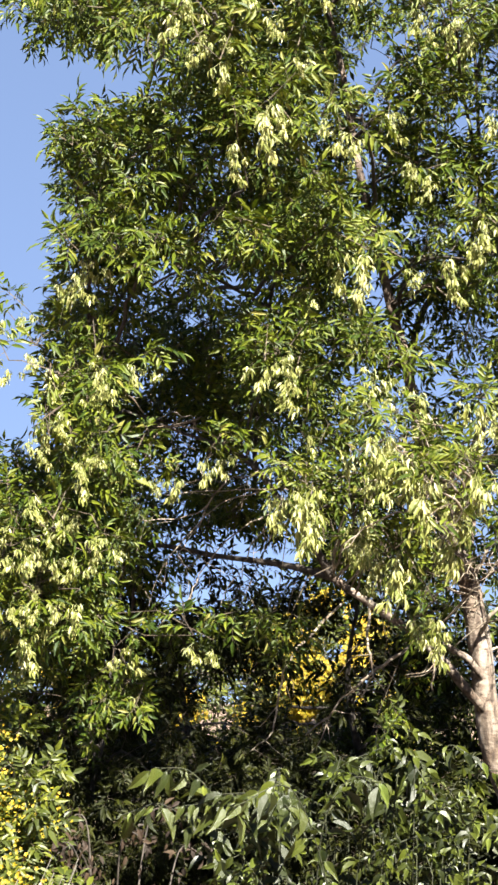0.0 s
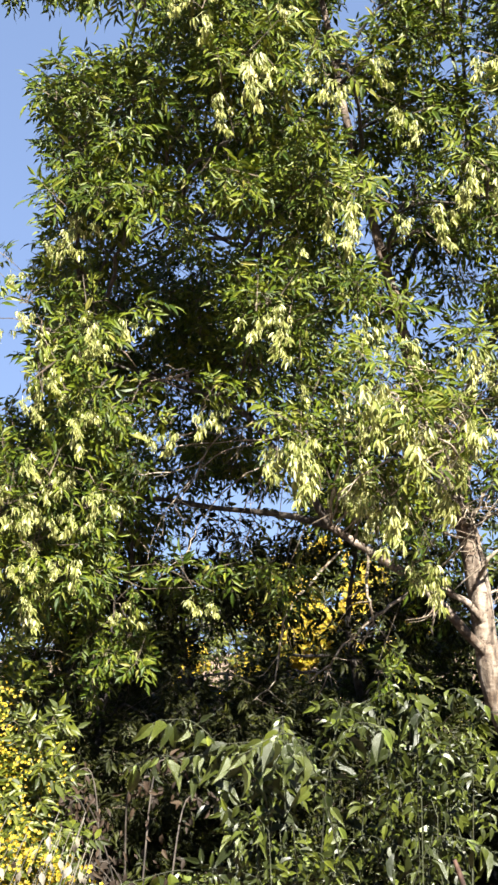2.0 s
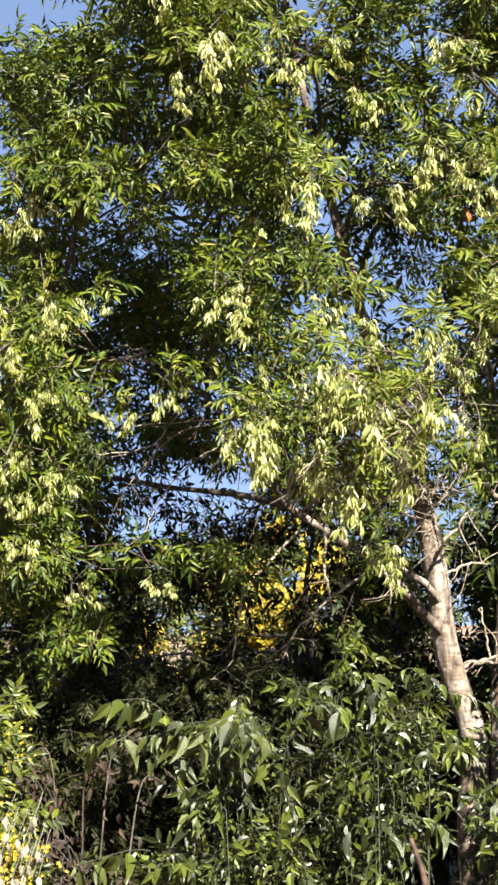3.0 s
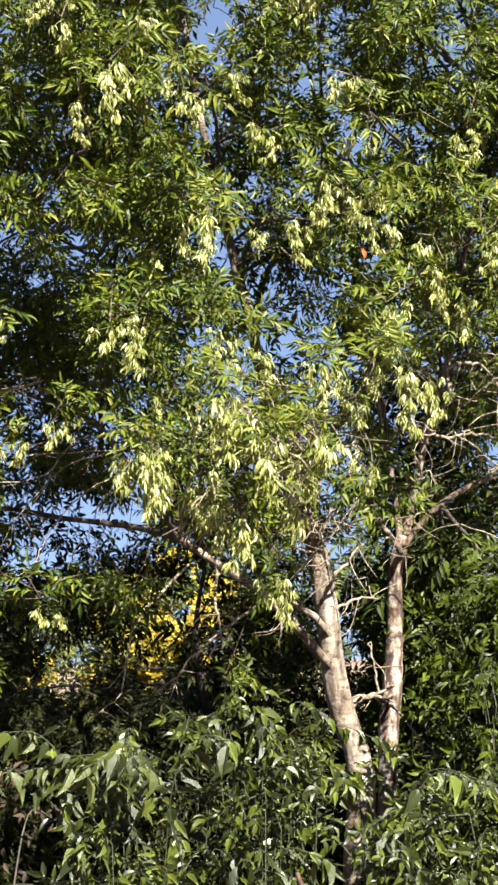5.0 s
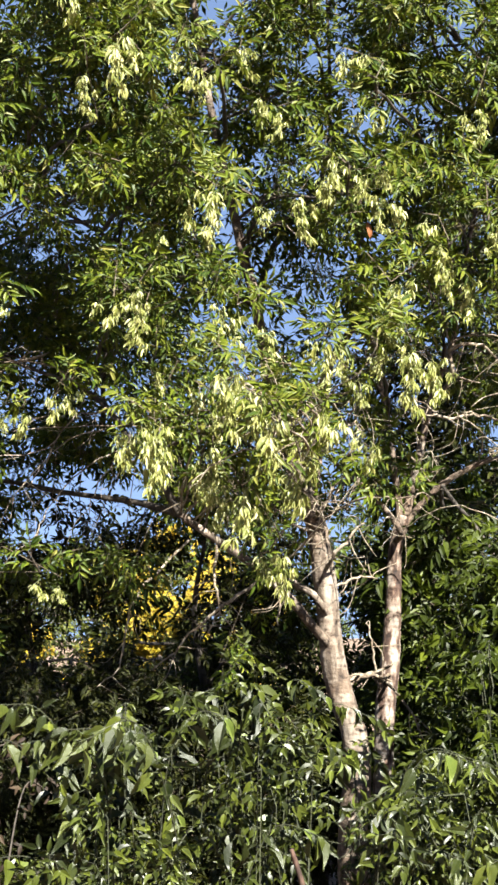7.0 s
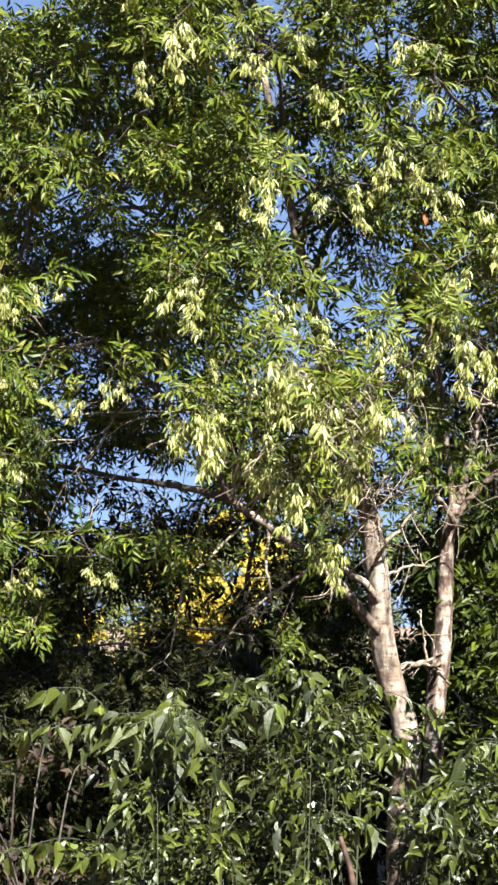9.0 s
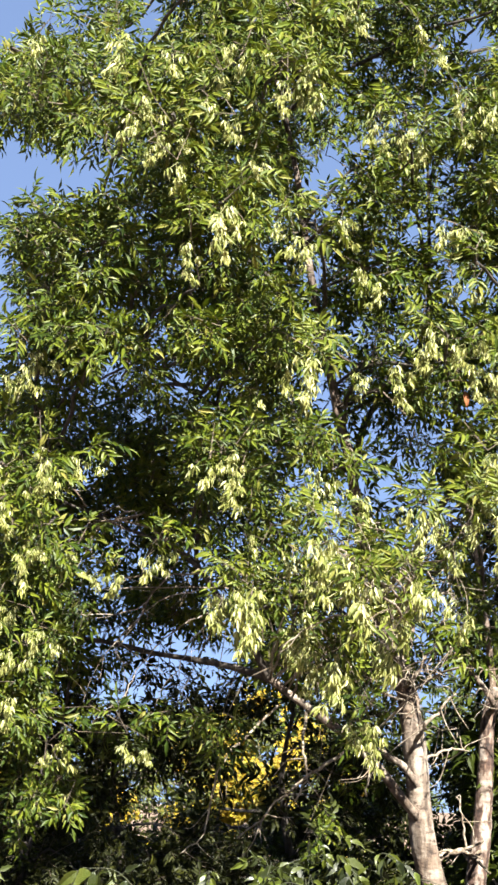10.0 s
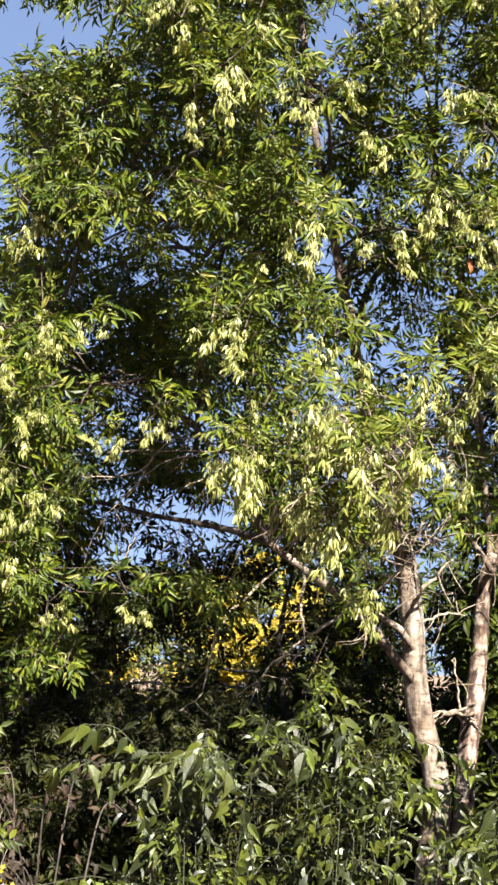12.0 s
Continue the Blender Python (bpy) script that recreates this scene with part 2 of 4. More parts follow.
def rods(a, b, r):
    """Thin three-sided twigs from a to b."""
    d = unit(b - a)
    u = unit(np.cross(d, np.where(np.abs(d[:, 2:3]) < 0.9, [[0, 0, 1.0]], [[1.0, 0, 0]])))
    w = np.cross(d, u)
    v = []
    for end, rr in ((a, r), (b, r * 0.55)):
        for q in range(3):
            c, s = math.cos(q * 2.0944), math.sin(q * 2.0944)
            v.append(end + (u * c + w * s) * rr[:, None])
    v = np.stack(v, 1)
    t = np.array([(0, 1, 4), (0, 4, 3), (1, 2, 5), (1, 5, 4), (2, 0, 3), (2, 3, 5)])
    return v.reshape(-1, 3), (t[None] + (np.arange(len(a)) * 6)[:, None, None]).reshape(-1, 3)


def sprays(origin, ahead, rng, twig=0.26, leaf=0.075, slim=0.27, droop=0.35, per=9, pairs=3, face=(0.1, -0.65, 0.7), picked=0, loose=0.3, shape=BLADE, tris=BLADE_TRIS):
    """Leafy shoots: a twig with opposite, feathered leaves of several leaflets. Returns blades, twigs and the poses of the picked front leaves."""
    n = len(origin)
    ahead = unit(ahead)
    u = unit(np.cross(ahead, rng.standard_normal((n, 3))))
    w = np.cross(ahead, u)
    along = np.array([0.25, 0.25, 0.5, 0.5, 0.75, 0.75, 0.95, 0.95, 1.0, 0.1, 0.62, 0.4])[:per]
    turn = np.array([0, 1, 0.5, 1.5, 0, 1, 0.5, 1.5, 0.3, 0.8, 0.25, 1.3])[:per] * math.pi
    lean = np.array([0.5, 0.5, 0.6, 0.6, 0.75, 0.75, 1.1, 1.1, 2.5, 0.4, 0.6, 0.6])[:per]
    tl = twig * rng.uniform(0.7, 1.3, n)
    tip = origin + ahead * tl[:, None]
    start = origin[:, None] + ahead[:, None] * (along[None] * tl[:, None])[..., None]
    side = np.cos(turn)[None, :, None] * u[:, None] + np.sin(turn)[None, :, None] * w[:, None]
    ld = unit(ahead[:, None] * lean[None, :, None] + side + rng.normal(0, 0.22, (n, per, 3)))
    ld[..., 2] -= droop * rng.uniform(0.3, 1.6, (n, per))
    ld = unit(ld).reshape(-1, 3)
    start = start.reshape(-1, 3)
    m = len(ld)
    up = np.array(face)[None] + rng.normal(0, loose, (m, 3))
    nrm = unit(up - ld * (up * ld).sum(-1, keepdims=True))
    sd = np.cross(ld, nrm)
    size = rng.uniform(0.72, 1.25, m) * leaf
    rach = size * 1.6
    at = np.concatenate([np.repeat(np.linspace(0.36, 0.84, pairs), 2), [1.0]])
    sign = np.concatenate([np.tile([1.0, -1.0], pairs), [0.0]])
    k = len(at)
    base = start[:, None] + ld[:, None] * (rach[:, None] * at[None])[..., None]
    base[..., 2] -= (rach[:, None] * at[None] ** 2) * 0.22
    spread = 0.95
    dirs = ld[:, None] * np.where(sign == 0, 1.0, math.cos(spread))[None, :, None] + sd[:, None] * (sign * math.sin(spread))[None, :, None]
    dirs = dirs + rng.normal(0, 0.16, (m, k, 3))
    dirs[..., 2] -= 0.28 * rng.uniform(0.2, 1.5, (m, k))
    dirs = unit(dirs)
    nn = nrm[:, None] + rng.normal(0, 0.28, (m, k, 3))
    ln = size[:, None] * rng.uniform(0.75, 1.2, (m, k)) * np.where(sign == 0, 1.12, 1.0)[None]
    wd = ln * slim * rng.uniform(0.85, 1.15, (m, k))
    front = np.argsort(start[:, 1])[:picked]
    rest = np.setdiff1d(np.arange(m), front)
    lv = blades(base[rest].reshape(-1, 3), dirs[rest].reshape(-1, 3), nn[rest].reshape(-1, 3), ln[rest].ravel(), wd[rest].ravel(), shape, tris)
    poses = []
    for i in front:
        p = Matrix((sd[i], ld[i], nrm[i])).transposed().to_4x4()
        p.translation = start[i]
        poses.append(p @ Matrix.Scale(size[i], 4))
    end = start + ld * rach[:, None]
    end[:, 2] -= rach * 0.22
    tw = joined([rods(origin, tip, np.full(n, 0.0028)), rods(start, end, np.full(m, 0.001))])
    return lv, tw, poses


def boughs(points, spine, count, rng, r0=0.013):
    """Side branches from the spine towards groups of shoots, and a thin link for each shoot."""
    pts = np.asarray(points)
    centre = pts[rng.choice(len(pts), count, replace=False)]
    for _ in range(6):
        near = ((pts[:, None] - centre[None]) ** 2).sum(-1).argmin(1)
        centre = np.array([pts[near == c].mean(0) if (near == c).any() else centre[c] for c in range(count)])
    pieces, samples = [], [spine]
    for c in range(count):
        q = centre[c]
        cost = ((spine - q) ** 2).sum(-1) + 0.8 * np.maximum(spine[:, 2] - q[2] + 0.15, 0) ** 2
        root = spine[cost.argmin()]
        mid = (root + q) / 2 + np.array([0, 0, 0.06]) + rng.normal(0, 0.05, 3)
        line = smooth_line([root, mid, q, q + unit((q - root)[None])[0] * 0.15], 5)
        line[1:-1] += rng.normal(0, 0.008, (len(line) - 2, 3))
        k = 8.0 / line[:, 1]
        if np.any((np.abs(line[:, 0] * k + 0.1) < 0.42) & (np.abs((line[:, 2] - 1.6) * k - 0.68) < 0.16)):
            continue  # the air under the low limb stays open
        far = np.linalg.norm(q - root)
        pieces.append(tube(line, r0 * min(1.0, 0.45 + 0.5 * far), 0.004, 5, 0.05, c))
        samples.append(line[4:])
    wood = np.vstack(samples)
    far = np.array([((wood - p) ** 2).sum(-1).min() for p in pts])
    near = np.zeros_like(pts)
    for group in np.array_split(np.argsort(far), 12):
        near[group] = [wood[((wood - p) ** 2).sum(-1).argmin()] for p in pts[group]]
        wood = np.vstack([wood, pts[group], (near[group] + pts[group]) / 2])
    gap = np.linalg.norm(pts - near, axis=-1, keepdims=True)
    bend = (near + pts) / 2 + rng.normal(0, 0.16, pts.shape) * gap + np.array([0, 0, 0.1]) * gap
    links = joined([rods(near, bend, np.full(len(pts), 0.0034)), rods(bend, pts, np.full(len(pts), 0.0026))])
    return joined(pieces), links


# ---- ground ----
def ground_sheet():
    near = np.concatenate([-np.geomspace(1500, 12, 14), np.linspace(-9, 9, 61), np.geomspace(12, 1500, 14)])
    deep = np.concatenate([-np.geomspace(1500, 4, 14), np.linspace(-1, 17, 61), np.geomspace(20, 1500, 14)])
    gx, gy = np.meshgrid(near, deep, indexing="ij")
    gz = np.array([noise.noise((x * 0.5, y * 0.5, 0.3)) * 0.05 + noise.noise((x * 2.1, y * 2.1, 7.0)) * 0.02
                   if abs(x) < 20 and -10 < y < 30 else 0.0 for x, y in zip(gx.ravel(), gy.ravel())])
    n, m = gx.shape
    v = np.stack([gx.ravel(), gy.ravel(), gz - 0.03], -1)
    i, j = np.meshgrid(np.arange(n - 1), np.arange(m - 1), indexing="ij")
    f = np.stack([i * m + j, (i + 1) * m + j, (i + 1) * m + j + 1, i * m + j + 1], -1).reshape(-1, 4)
    ob = new("ground", mesh_of("ground", v, f, soil, True))
    tagged(ob, "bare brown soil scattered with dry leaves", "ground", kind="structure")


ground_sheet()


def litter():
    rng = np.random.default_rng(5)
    n = 2600
    p = np.stack([rng.uniform(-3, 3, n), rng.uniform(6.5, 12, n), rng.uniform(-0.01, 0.05, n)], -1)
    a = rng.uniform(0, 6.28, n)
    d = np.stack([np.cos(a), np.sin(a), rng.normal(0, 0.25, n)], -1)
    up = np.array([[0, 0, 1.0]]) + rng.normal(0, 0.4, (n, 3))
    L = rng.uniform(0.05, 0.1, n)
    v, f = blades(p, d, up, L, L * 0.45)
    ob = new("leaf_litter", mesh_of("leaf_litter", v, f, litter_leaf))
    tagged(ob, "brown fallen leaves lying on the bare soil", "leaf litter", kind="stuff")


litter()


# ---- the two ash trees ----
def seed_bunch(seed, length):
    """A hanging bunch of winged ash seeds: several tufts on one bent stalk; its top is at the origin."""
    rng = np.random.default_rng(seed)
    bits = []
    tufts = int(3 + length / 0.035)
    for k in range(tufts):
        s = (k + rng.uniform(0.0, 0.8)) / tufts
        q = np.array([rng.normal(0, 0.026), rng.normal(0, 0.022), 0.01 - s * length * 0.85])
        core = np.array([math.sin(s * 3) * 0.02, 0, q[2] + 0.03])
        n = rng.integers(10, 17)
        a = rng.uniform(0, 6.283, n)
        p = q + np.stack([np.cos(a) * 0.010, np.sin(a) * 0.010, rng.uniform(-0.012, 0.012, n)], -1)
        d = np.stack([np.cos(a) * 0.45, np.sin(a) * 0.45, -np.ones(n)], -1) + rng.normal(0, 0.3, (n, 3))
        nn = np.stack([np.cos(a), np.sin(a) - 0.5, 0.5 * np.ones(n)], -1) + rng.normal(0, 0.4, (n, 3))
        L = rng.uniform(0.028, 0.046, n)
        bits += [blades(p, d, nn, L, L * 0.30), rods(core[None], q[None], np.full(1, 0.0012)), rods(np.repeat(q[None], n, 0), p, np.full(n, 0.0008))]
    line = np.array([(0, 0, 0.015), (0.004, 0, -0.3 * length), (0.02, 0, -0.8 * length)])
    verts, faces = joined(bits + [rods(line[:-1], line[1:], np.full(2, 0.0014))])
    return mesh_of("seed_tassel", verts, faces, samara)


BUNCHES = [seed_bunch(11, 0.12), seed_bunch(12, 0.17), seed_bunch(13, 0.10), seed_bunch(14, 0.22), seed_bunch(15, 0.15), seed_bunch(16, 0.08)]

ash = thing("ash_tree", 1.27, 8.0, "leafy ash tree with pale trunk and hanging pale green seed clusters", "tree", "ash trees")
trunk_line = [(1.26, 8.0, -0.05), (1.24, 8.0, 0.57), (1.265, 8.0, 0.91), (1.255, 8.0, 1.12), (1.188, 8.0, 1.33), (1.146, 8.0, 1.557), (1.122, 8.0, 1.84),
              (1.074, 8.0, 2.164), (0.988, 8.0, 2.416), (0.914, 8.0, 2.698), (0.838, 8.0, 2.953), (0.78, 8.0, 3.296), (0.712, 8.0, 3.555),
              (0.60, 8.0, 4.08), (0.547, 8.0, 4.345), (0.49, 8.0, 4.735), (0.403, 8.0, 5.143), (0.334, 8.0, 5.43), (0.257, 8.0, 5.92), (0.2, 8.0, 6.4)]
wood_of_ash, wood_of_second = [], []
ash_trunk = stem("trunk", trunk_line[:9], 0.070, 0.054, bark_pale, ash, "pale tan trunk with flaking bark, leaning as it rises", 18, 0.07, 1, 0.05, 10)
wood_of_ash.append((ash_trunk, smooth_line(trunk_line[:9], 6)))
ash_leader = stem("leader", trunk_line[7:12], 0.052, 0.026, bark_brown, ash, "brown upper stem", 12, 0.08, 18, 0.0, 6)
wood_of_ash.append((ash_leader, smooth_line(trunk_line[8:12], 6)))
stem("leader", trunk_line[11:], 0.026, 0.006, bark_brown, ash, "slender brown upper stem", 12, 0.08, 19, 0.0, 6)
LEFT_LIMBS = {
    "low": ([(1.14, 7.98, 1.55), (1.026, 7.85, 1.665), (0.906, 7.8, 1.80), (0.718, 7.8, 1.963), (0.477, 7.8, 2.126), (0.39, 7.8, 2.19)], 0.023, 0.019),
    "low_end": ([(0.477, 7.8, 2.126), (0.39, 7.85, 2.19), (0.175, 8.05, 2.265), (-0.167, 8.2, 2.324), (-0.40, 8.25, 2.375), (-0.69, 8.2, 2.407), (-1.0, 8.0, 2.47)], 0.021, 0.008),
    "rising": ([(0.39, 7.79, 2.19), (0.285, 7.7, 2.36), (0.153, 7.7, 2.534), (0.02, 7.7, 2.709), (-0.14, 7.7, 2.803), (-0.325, 7.7, 2.87), (-0.7, 7.6, 3.0)], 0.022, 0.006),
    "side": ([(0.62, 8.0, 3.95), (0.57, 8.0, 3.99), (0.43, 8.0, 4.12), (0.33, 8.0, 4.26), (0.1, 7.9, 4.5), (-0.2, 7.8, 4.8), (-0.6, 7.75, 5.15), (-1.0, 7.7, 5.3)], 0.018, 0.005),
}
OTHER_LIMBS = {
    "mid": ([(0.79, 8.05, 3.25), (0.62, 8.1, 3.36), (0.45, 8.1, 3.39), (0.1, 8.0, 3.55), (-0.3, 7.9, 3.75), (-0.8, 7.8, 3.95)], 0.018, 0.005),
    "back": ([(0.80, 8.0, 3.2), (0.9, 8.4, 3.6), (1.15, 8.7, 4.0), (1.28, 8.8, 4.306), (1.28, 8.8, 5.1), (1.25, 8.8, 5.9)], 0.022, 0.006),
    "upright": ([(0.03, 8.2, 2.64), (0.03, 8.2, 2.85), (0.04, 8.2, 3.08), (0.0, 8.3, 3.6), (-0.1, 8.4, 4.2)], 0.014, 0.005),
    "stub": ([(1.12, 7.95, 1.72), (1.05, 7.9, 1.80), (0.97, 7.9, 1.85), (0.93, 7.88, 1.88)], 0.018, 0.013),
    "crossing": ([(1.08, 8.1, 2.35), (1.16, 8.3, 2.8), (1.201, 8.4, 2.992), (1.309, 8.4, 3.173), (1.417, 8.4, 3.325), (1.542, 8.4, 3.479), (1.75, 8.5, 3.9)], 0.034, 0.01),
}
BIG_LIMBS = {**LEFT_LIMBS, **OTHER_LIMBS}
spine_one = [smooth_line(trunk_line[9:], 4)]
for k, (pts, r0, r1) in enumerate(BIG_LIMBS.values()):
    # limbs 1 to 6 take the bark that has shade in its colour
    ob = stem("limb", pts, r0, r1, bark_shade_tone if 0 < k < 7 else bark_pale, ash, "grey-brown limb, toned dark for shade" if 0 < k < 7 else "pale tan limb", 9, 0.08, k + 2)
    wood_of_ash.append((ob, smooth_line(pts, 6)))
    if k not in (0, 7):
        spine_one.append(smooth_line(pts, 4)[6:])
spine_one = np.vstack(spine_one)
# bare hanging and curled twigs, and how thick they are
BARE_LOW = [
    ([(0.78, 7.62, 1.88), (0.62, 7.6, 1.77), (0.49, 7.6, 1.67), (0.36, 7.6, 1.54), (0.27, 7.58, 1.46)], 0.006),
    ([(0.44, 7.78, 2.06), (0.19, 7.65, 1.80), (0.14, 7.6, 1.65), (0.11, 7.6, 1.47), (0.0, 7.55, 1.38)], 0.005),
    ([(0.57, 7.75, 2.07), (0.54, 7.5, 1.87), (0.56, 7.5, 1.74), (0.51, 7.5, 1.62)], 0.006),
    ([(0.82, 7.75, 1.92), (0.84, 7.5, 1.77), (0.83, 7.5, 1.66)], 0.006),
]
BARE_TRUNK = [
    ([(1.06, 7.95, 2.18), (1.09, 7.8, 2.22), (1.16, 7.8, 2.34), (1.22, 7.8, 2.37)], 0.008),
    ([(1.12, 7.95, 1.93), (1.14, 7.82, 1.99), (1.21, 7.8, 2.07), (1.28, 7.8, 2.15)], 0.008),
    ([(1.11, 7.97, 1.83), (1.21, 8.1, 1.86), (1.33, 8.2, 1.90), (1.43, 8.3, 1.89)], 0.007),
    ([(1.19, 8.0, 1.3), (1.25, 8.15, 1.36), (1.32, 8.2, 1.40), (1.40, 8.2, 1.41), (1.47, 8.4, 1.37)], 0.017),
]
BARE_NEST = [
    ([(0.99, 7.8, 2.50), (0.99, 7.45, 2.56), (0.87, 7.4, 2.69), (0.79, 7.4, 2.69), (0.75, 7.4, 2.64)], 0.007),
    ([(1.0, 7.8, 2.52), (1.0, 7.45, 2.62), (0.90, 7.4, 2.68), (0.81, 7.4, 2.67), (0.77, 7.4, 2.56)], 0.007),
    ([(0.99, 7.85, 2.44), (0.97, 7.42, 2.48), (0.87, 7.4, 2.54), (0.77, 7.4, 2.52)], 0.008),
    ([(0.98, 7.85, 2.46), (0.96, 7.42, 2.54), (0.84, 7.4, 2.63), (0.72, 7.4, 2.73), (0.66, 7.4, 2.77)], 0.007),
    ([(0.93, 7.9, 2.55), (0.74, 7.42, 2.46), (0.58, 7.4, 2.41), (0.43, 7.4, 2.30)], 0.006),
]
BARE_HIGH = [
    ([(0.93, 7.9, 2.6), (0.77, 7.45, 2.56), (0.61, 7.4, 2.56), (0.33, 7.4, 2.56), (0.1, 7.45, 2.56), (-0.18, 7.5, 2.56), (-0.39, 7.5, 2.54)], 0.006),
    ([(0.71, 7.95, 3.56), (0.85, 7.6, 3.57), (0.96, 7.6, 3.49), (1.04, 7.6, 3.41), (1.03, 7.6, 3.30)], 0.006),
    ([(-0.05, 7.68, 2.76), (-0.24, 7.5, 2.85), (-0.42, 7.5, 2.86), (-0.63, 7.5, 2.85)], 0.006),
    ([(-0.38, 7.62, 2.88), (-0.44, 7.5, 2.82), (-0.46, 7.5, 2.78), (-0.54, 7.5, 2.68)], 0.006),
    ([(-0.5, 7.62, 2.95), (-0.64, 7.5, 3.06), (-1.0, 7.5, 3.05)], 0.005),
]

def bare_twig(pts, r, tree, label, seed):
    """A bare twig with a few short side shoots, one piece of wood."""
    rng = np.random.default_rng(seed)
    line = smooth_line(pts, 5)
    line[1:] += rng.normal(0, 0.004, (len(line) - 1, 3))
    bits = [tube(line, r, r * 0.45, 6, 0.1, seed)]
    for _ in range(5):
        q = line[rng.integers(len(line) // 3, len(line) - 1)]
        e = q + np.array([rng.normal(0, 0.10), rng.normal(0, 0.06), rng.normal(-0.05, 0.08)])
        bits.append(tube(smooth_line([q, (q + e) / 2 + rng.normal(0, 0.02, 3), e], 4), r * 0.36, r * 0.18, 6, 0.05, seed))
    v, f = joined(bits)
    wood = wood_of_ash if tree is ash else wood_of_second
    bearer = min(wood, key=lambda w: ((w[1] - line[0]) ** 2).sum(-1).min())[0]
    part("bare_twig", mesh_of("bare_twig", moved(v, tree), f, twig_pale, True), bearer, label)


for k, (pts, r) in enumerate(BARE_LOW + BARE_TRUNK + BARE_NEST + BARE_HIGH):
    if 8 <= k <= 12:  # these reach out in front of the leaves
        pts = [pts[0]] + [(x * 0.85, y * 0.85, 1.6 + (z - 1.6) * 0.85) for x, y, z in pts[1:]]
    bare_twig(pts, r * (1.35 if k < 8 else 0.85), ash, "pale bare twig", 40 + k)

def tangle(tree, count, lo, hi, seed, wood):
    """Thin bare twigs that start on the wood and curl and droop."""
    rng = np.random.default_rng(seed)
    for k in range(count):
        q = rng.uniform(lo, hi)
        root = wood[((wood - q) ** 2).sum(-1).argmin()]
        away = unit((q - root)[None])[0]
        bend = (root + q) / 2 + np.array([rng.normal(0, 0.06), -0.05, rng.uniform(0.0, 0.10)])
        tip = q + away * 0.10 + np.array([rng.normal(0, 0.07), rng.normal(0, 0.04), rng.uniform(-0.16, 0.03)])
        end = tip + np.array([rng.normal(0, 0.06), 0, rng.uniform(-0.12, 0.02)])
        bare_twig([root, bend, q, tip, end], rng.uniform(0.0035, 0.0062), tree, "thin pale bare twig", seed * 50 + k)


wood_one = np.vstack([smooth_line(trunk_line[6:11], 6), smooth_line(BIG_LIMBS["low"][0], 6)])
tangle(ash, 26, (0.5, 6.9, 2.15), (1.2, 7.4, 2.8), 7, wood_one)
tangle(ash, 4, (0.85, 7.35, 1.9), (1.42, 7.8, 2.3), 10, smooth_line(trunk_line[5:9], 6))
tangle(ash, 8, (-0.5, 7.4, 2.2), (0.3, 7.7, 2.9), 8, np.vstack([smooth_line(BIG_LIMBS["low_end"][0], 6), smooth_line(BIG_LIMBS["rising"][0], 6)]))

ash_two = thing("ash_tree", 1.49, 8.6, "smaller ash tree with flaky brown trunk forking into three limbs", "tree", "ash trees")
second_trunk = stem("trunk", [(1.49, 8.6, -0.05), (1.50, 8.6, 0.6), (1.509, 8.6, 1.14), (1.547, 8.6, 1.491), (1.569, 8.6, 1.786), (1.581, 8.6, 2.054), (1.634, 8.6, 2.234)],
     0.056, 0.036, bark_flaky, ash_two, "brown trunk with pale peeling bark", 14, 0.12, 21, 0.03, 8)
wood_of_second.append((second_trunk, smooth_line([(1.50, 8.6, 0.6), (1.509, 8.6, 1.14), (1.547, 8.6, 1.491), (1.569, 8.6, 1.786), (1.581, 8.6, 2.054)], 6)))
FORKS = [
    ([(1.62, 8.6, 2.15), (1.65, 8.6, 2.27), (1.726, 8.6, 2.598), (1.795, 8.6, 2.873), (1.912, 8.6, 3.183), (1.95, 8.6, 3.433), (2.005, 8.6, 3.716), (2.1, 8.6, 4.1), (2.18, 8.7, 4.65), (2.17, 8.8, 5.12), (2.2, 8.8, 5.8)], 0.025, 0.007),
    ([(1.62, 8.6, 2.15), (1.67, 8.58, 2.24), (1.828, 8.55, 2.40), (2.016, 8.5, 2.506), (2.179, 8.5, 2.567), (2.6, 8.5, 2.8)], 0.019, 0.010),
    ([(1.60, 8.6, 2.12), (1.609, 8.6, 2.24), (1.585, 8.6, 2.476), (1.559, 8.6, 2.689), (1.5, 8.7, 3.2), (1.45, 8.8, 3.9)], 0.023, 0.01),
    ([(1.58, 8.58, 2.10), (1.571, 8.4, 2.15), (1.427, 8.4, 2.338), (1.28, 8.4, 2.456), (1.12, 8.35, 2.604), (0.988, 8.3, 2.70)], 0.017, 0.008),
]
for k, (pts, r0, r1) in enumerate(FORKS):
    wood_of_second.append((stem("limb", pts, r0, r1, bark_pale, ash_two, "pale grey limb", 9, 0.08, 30 + k), smooth_line(pts, 6)))
spine_two = np.vstack([smooth_line(p, 4)[8:] for p, _, _ in FORKS[:3]])
BARE_LOOPS = [
    ([(1.80, 8.58, 2.86), (1.82, 8.2, 2.93), (1.81, 8.2, 3.05), (1.88, 8.2, 3.10), (2.0, 8.2, 3.08), (2.08, 8.2, 2.96), (2.06, 8.2, 2.76)], 0.012),
    ([(1.76, 8.58, 2.75), (1.71, 8.25, 2.73), (1.81, 8.2, 2.71), (1.93, 8.2, 2.73), (2.08, 8.2, 2.70), (2.3, 8.2, 2.66)], 0.010),
    ([(1.90, 8.58, 3.16), (1.84, 8.3, 3.13), (1.79, 8.3, 3.22), (1.78, 8.3, 3.31)], 0.008),
]
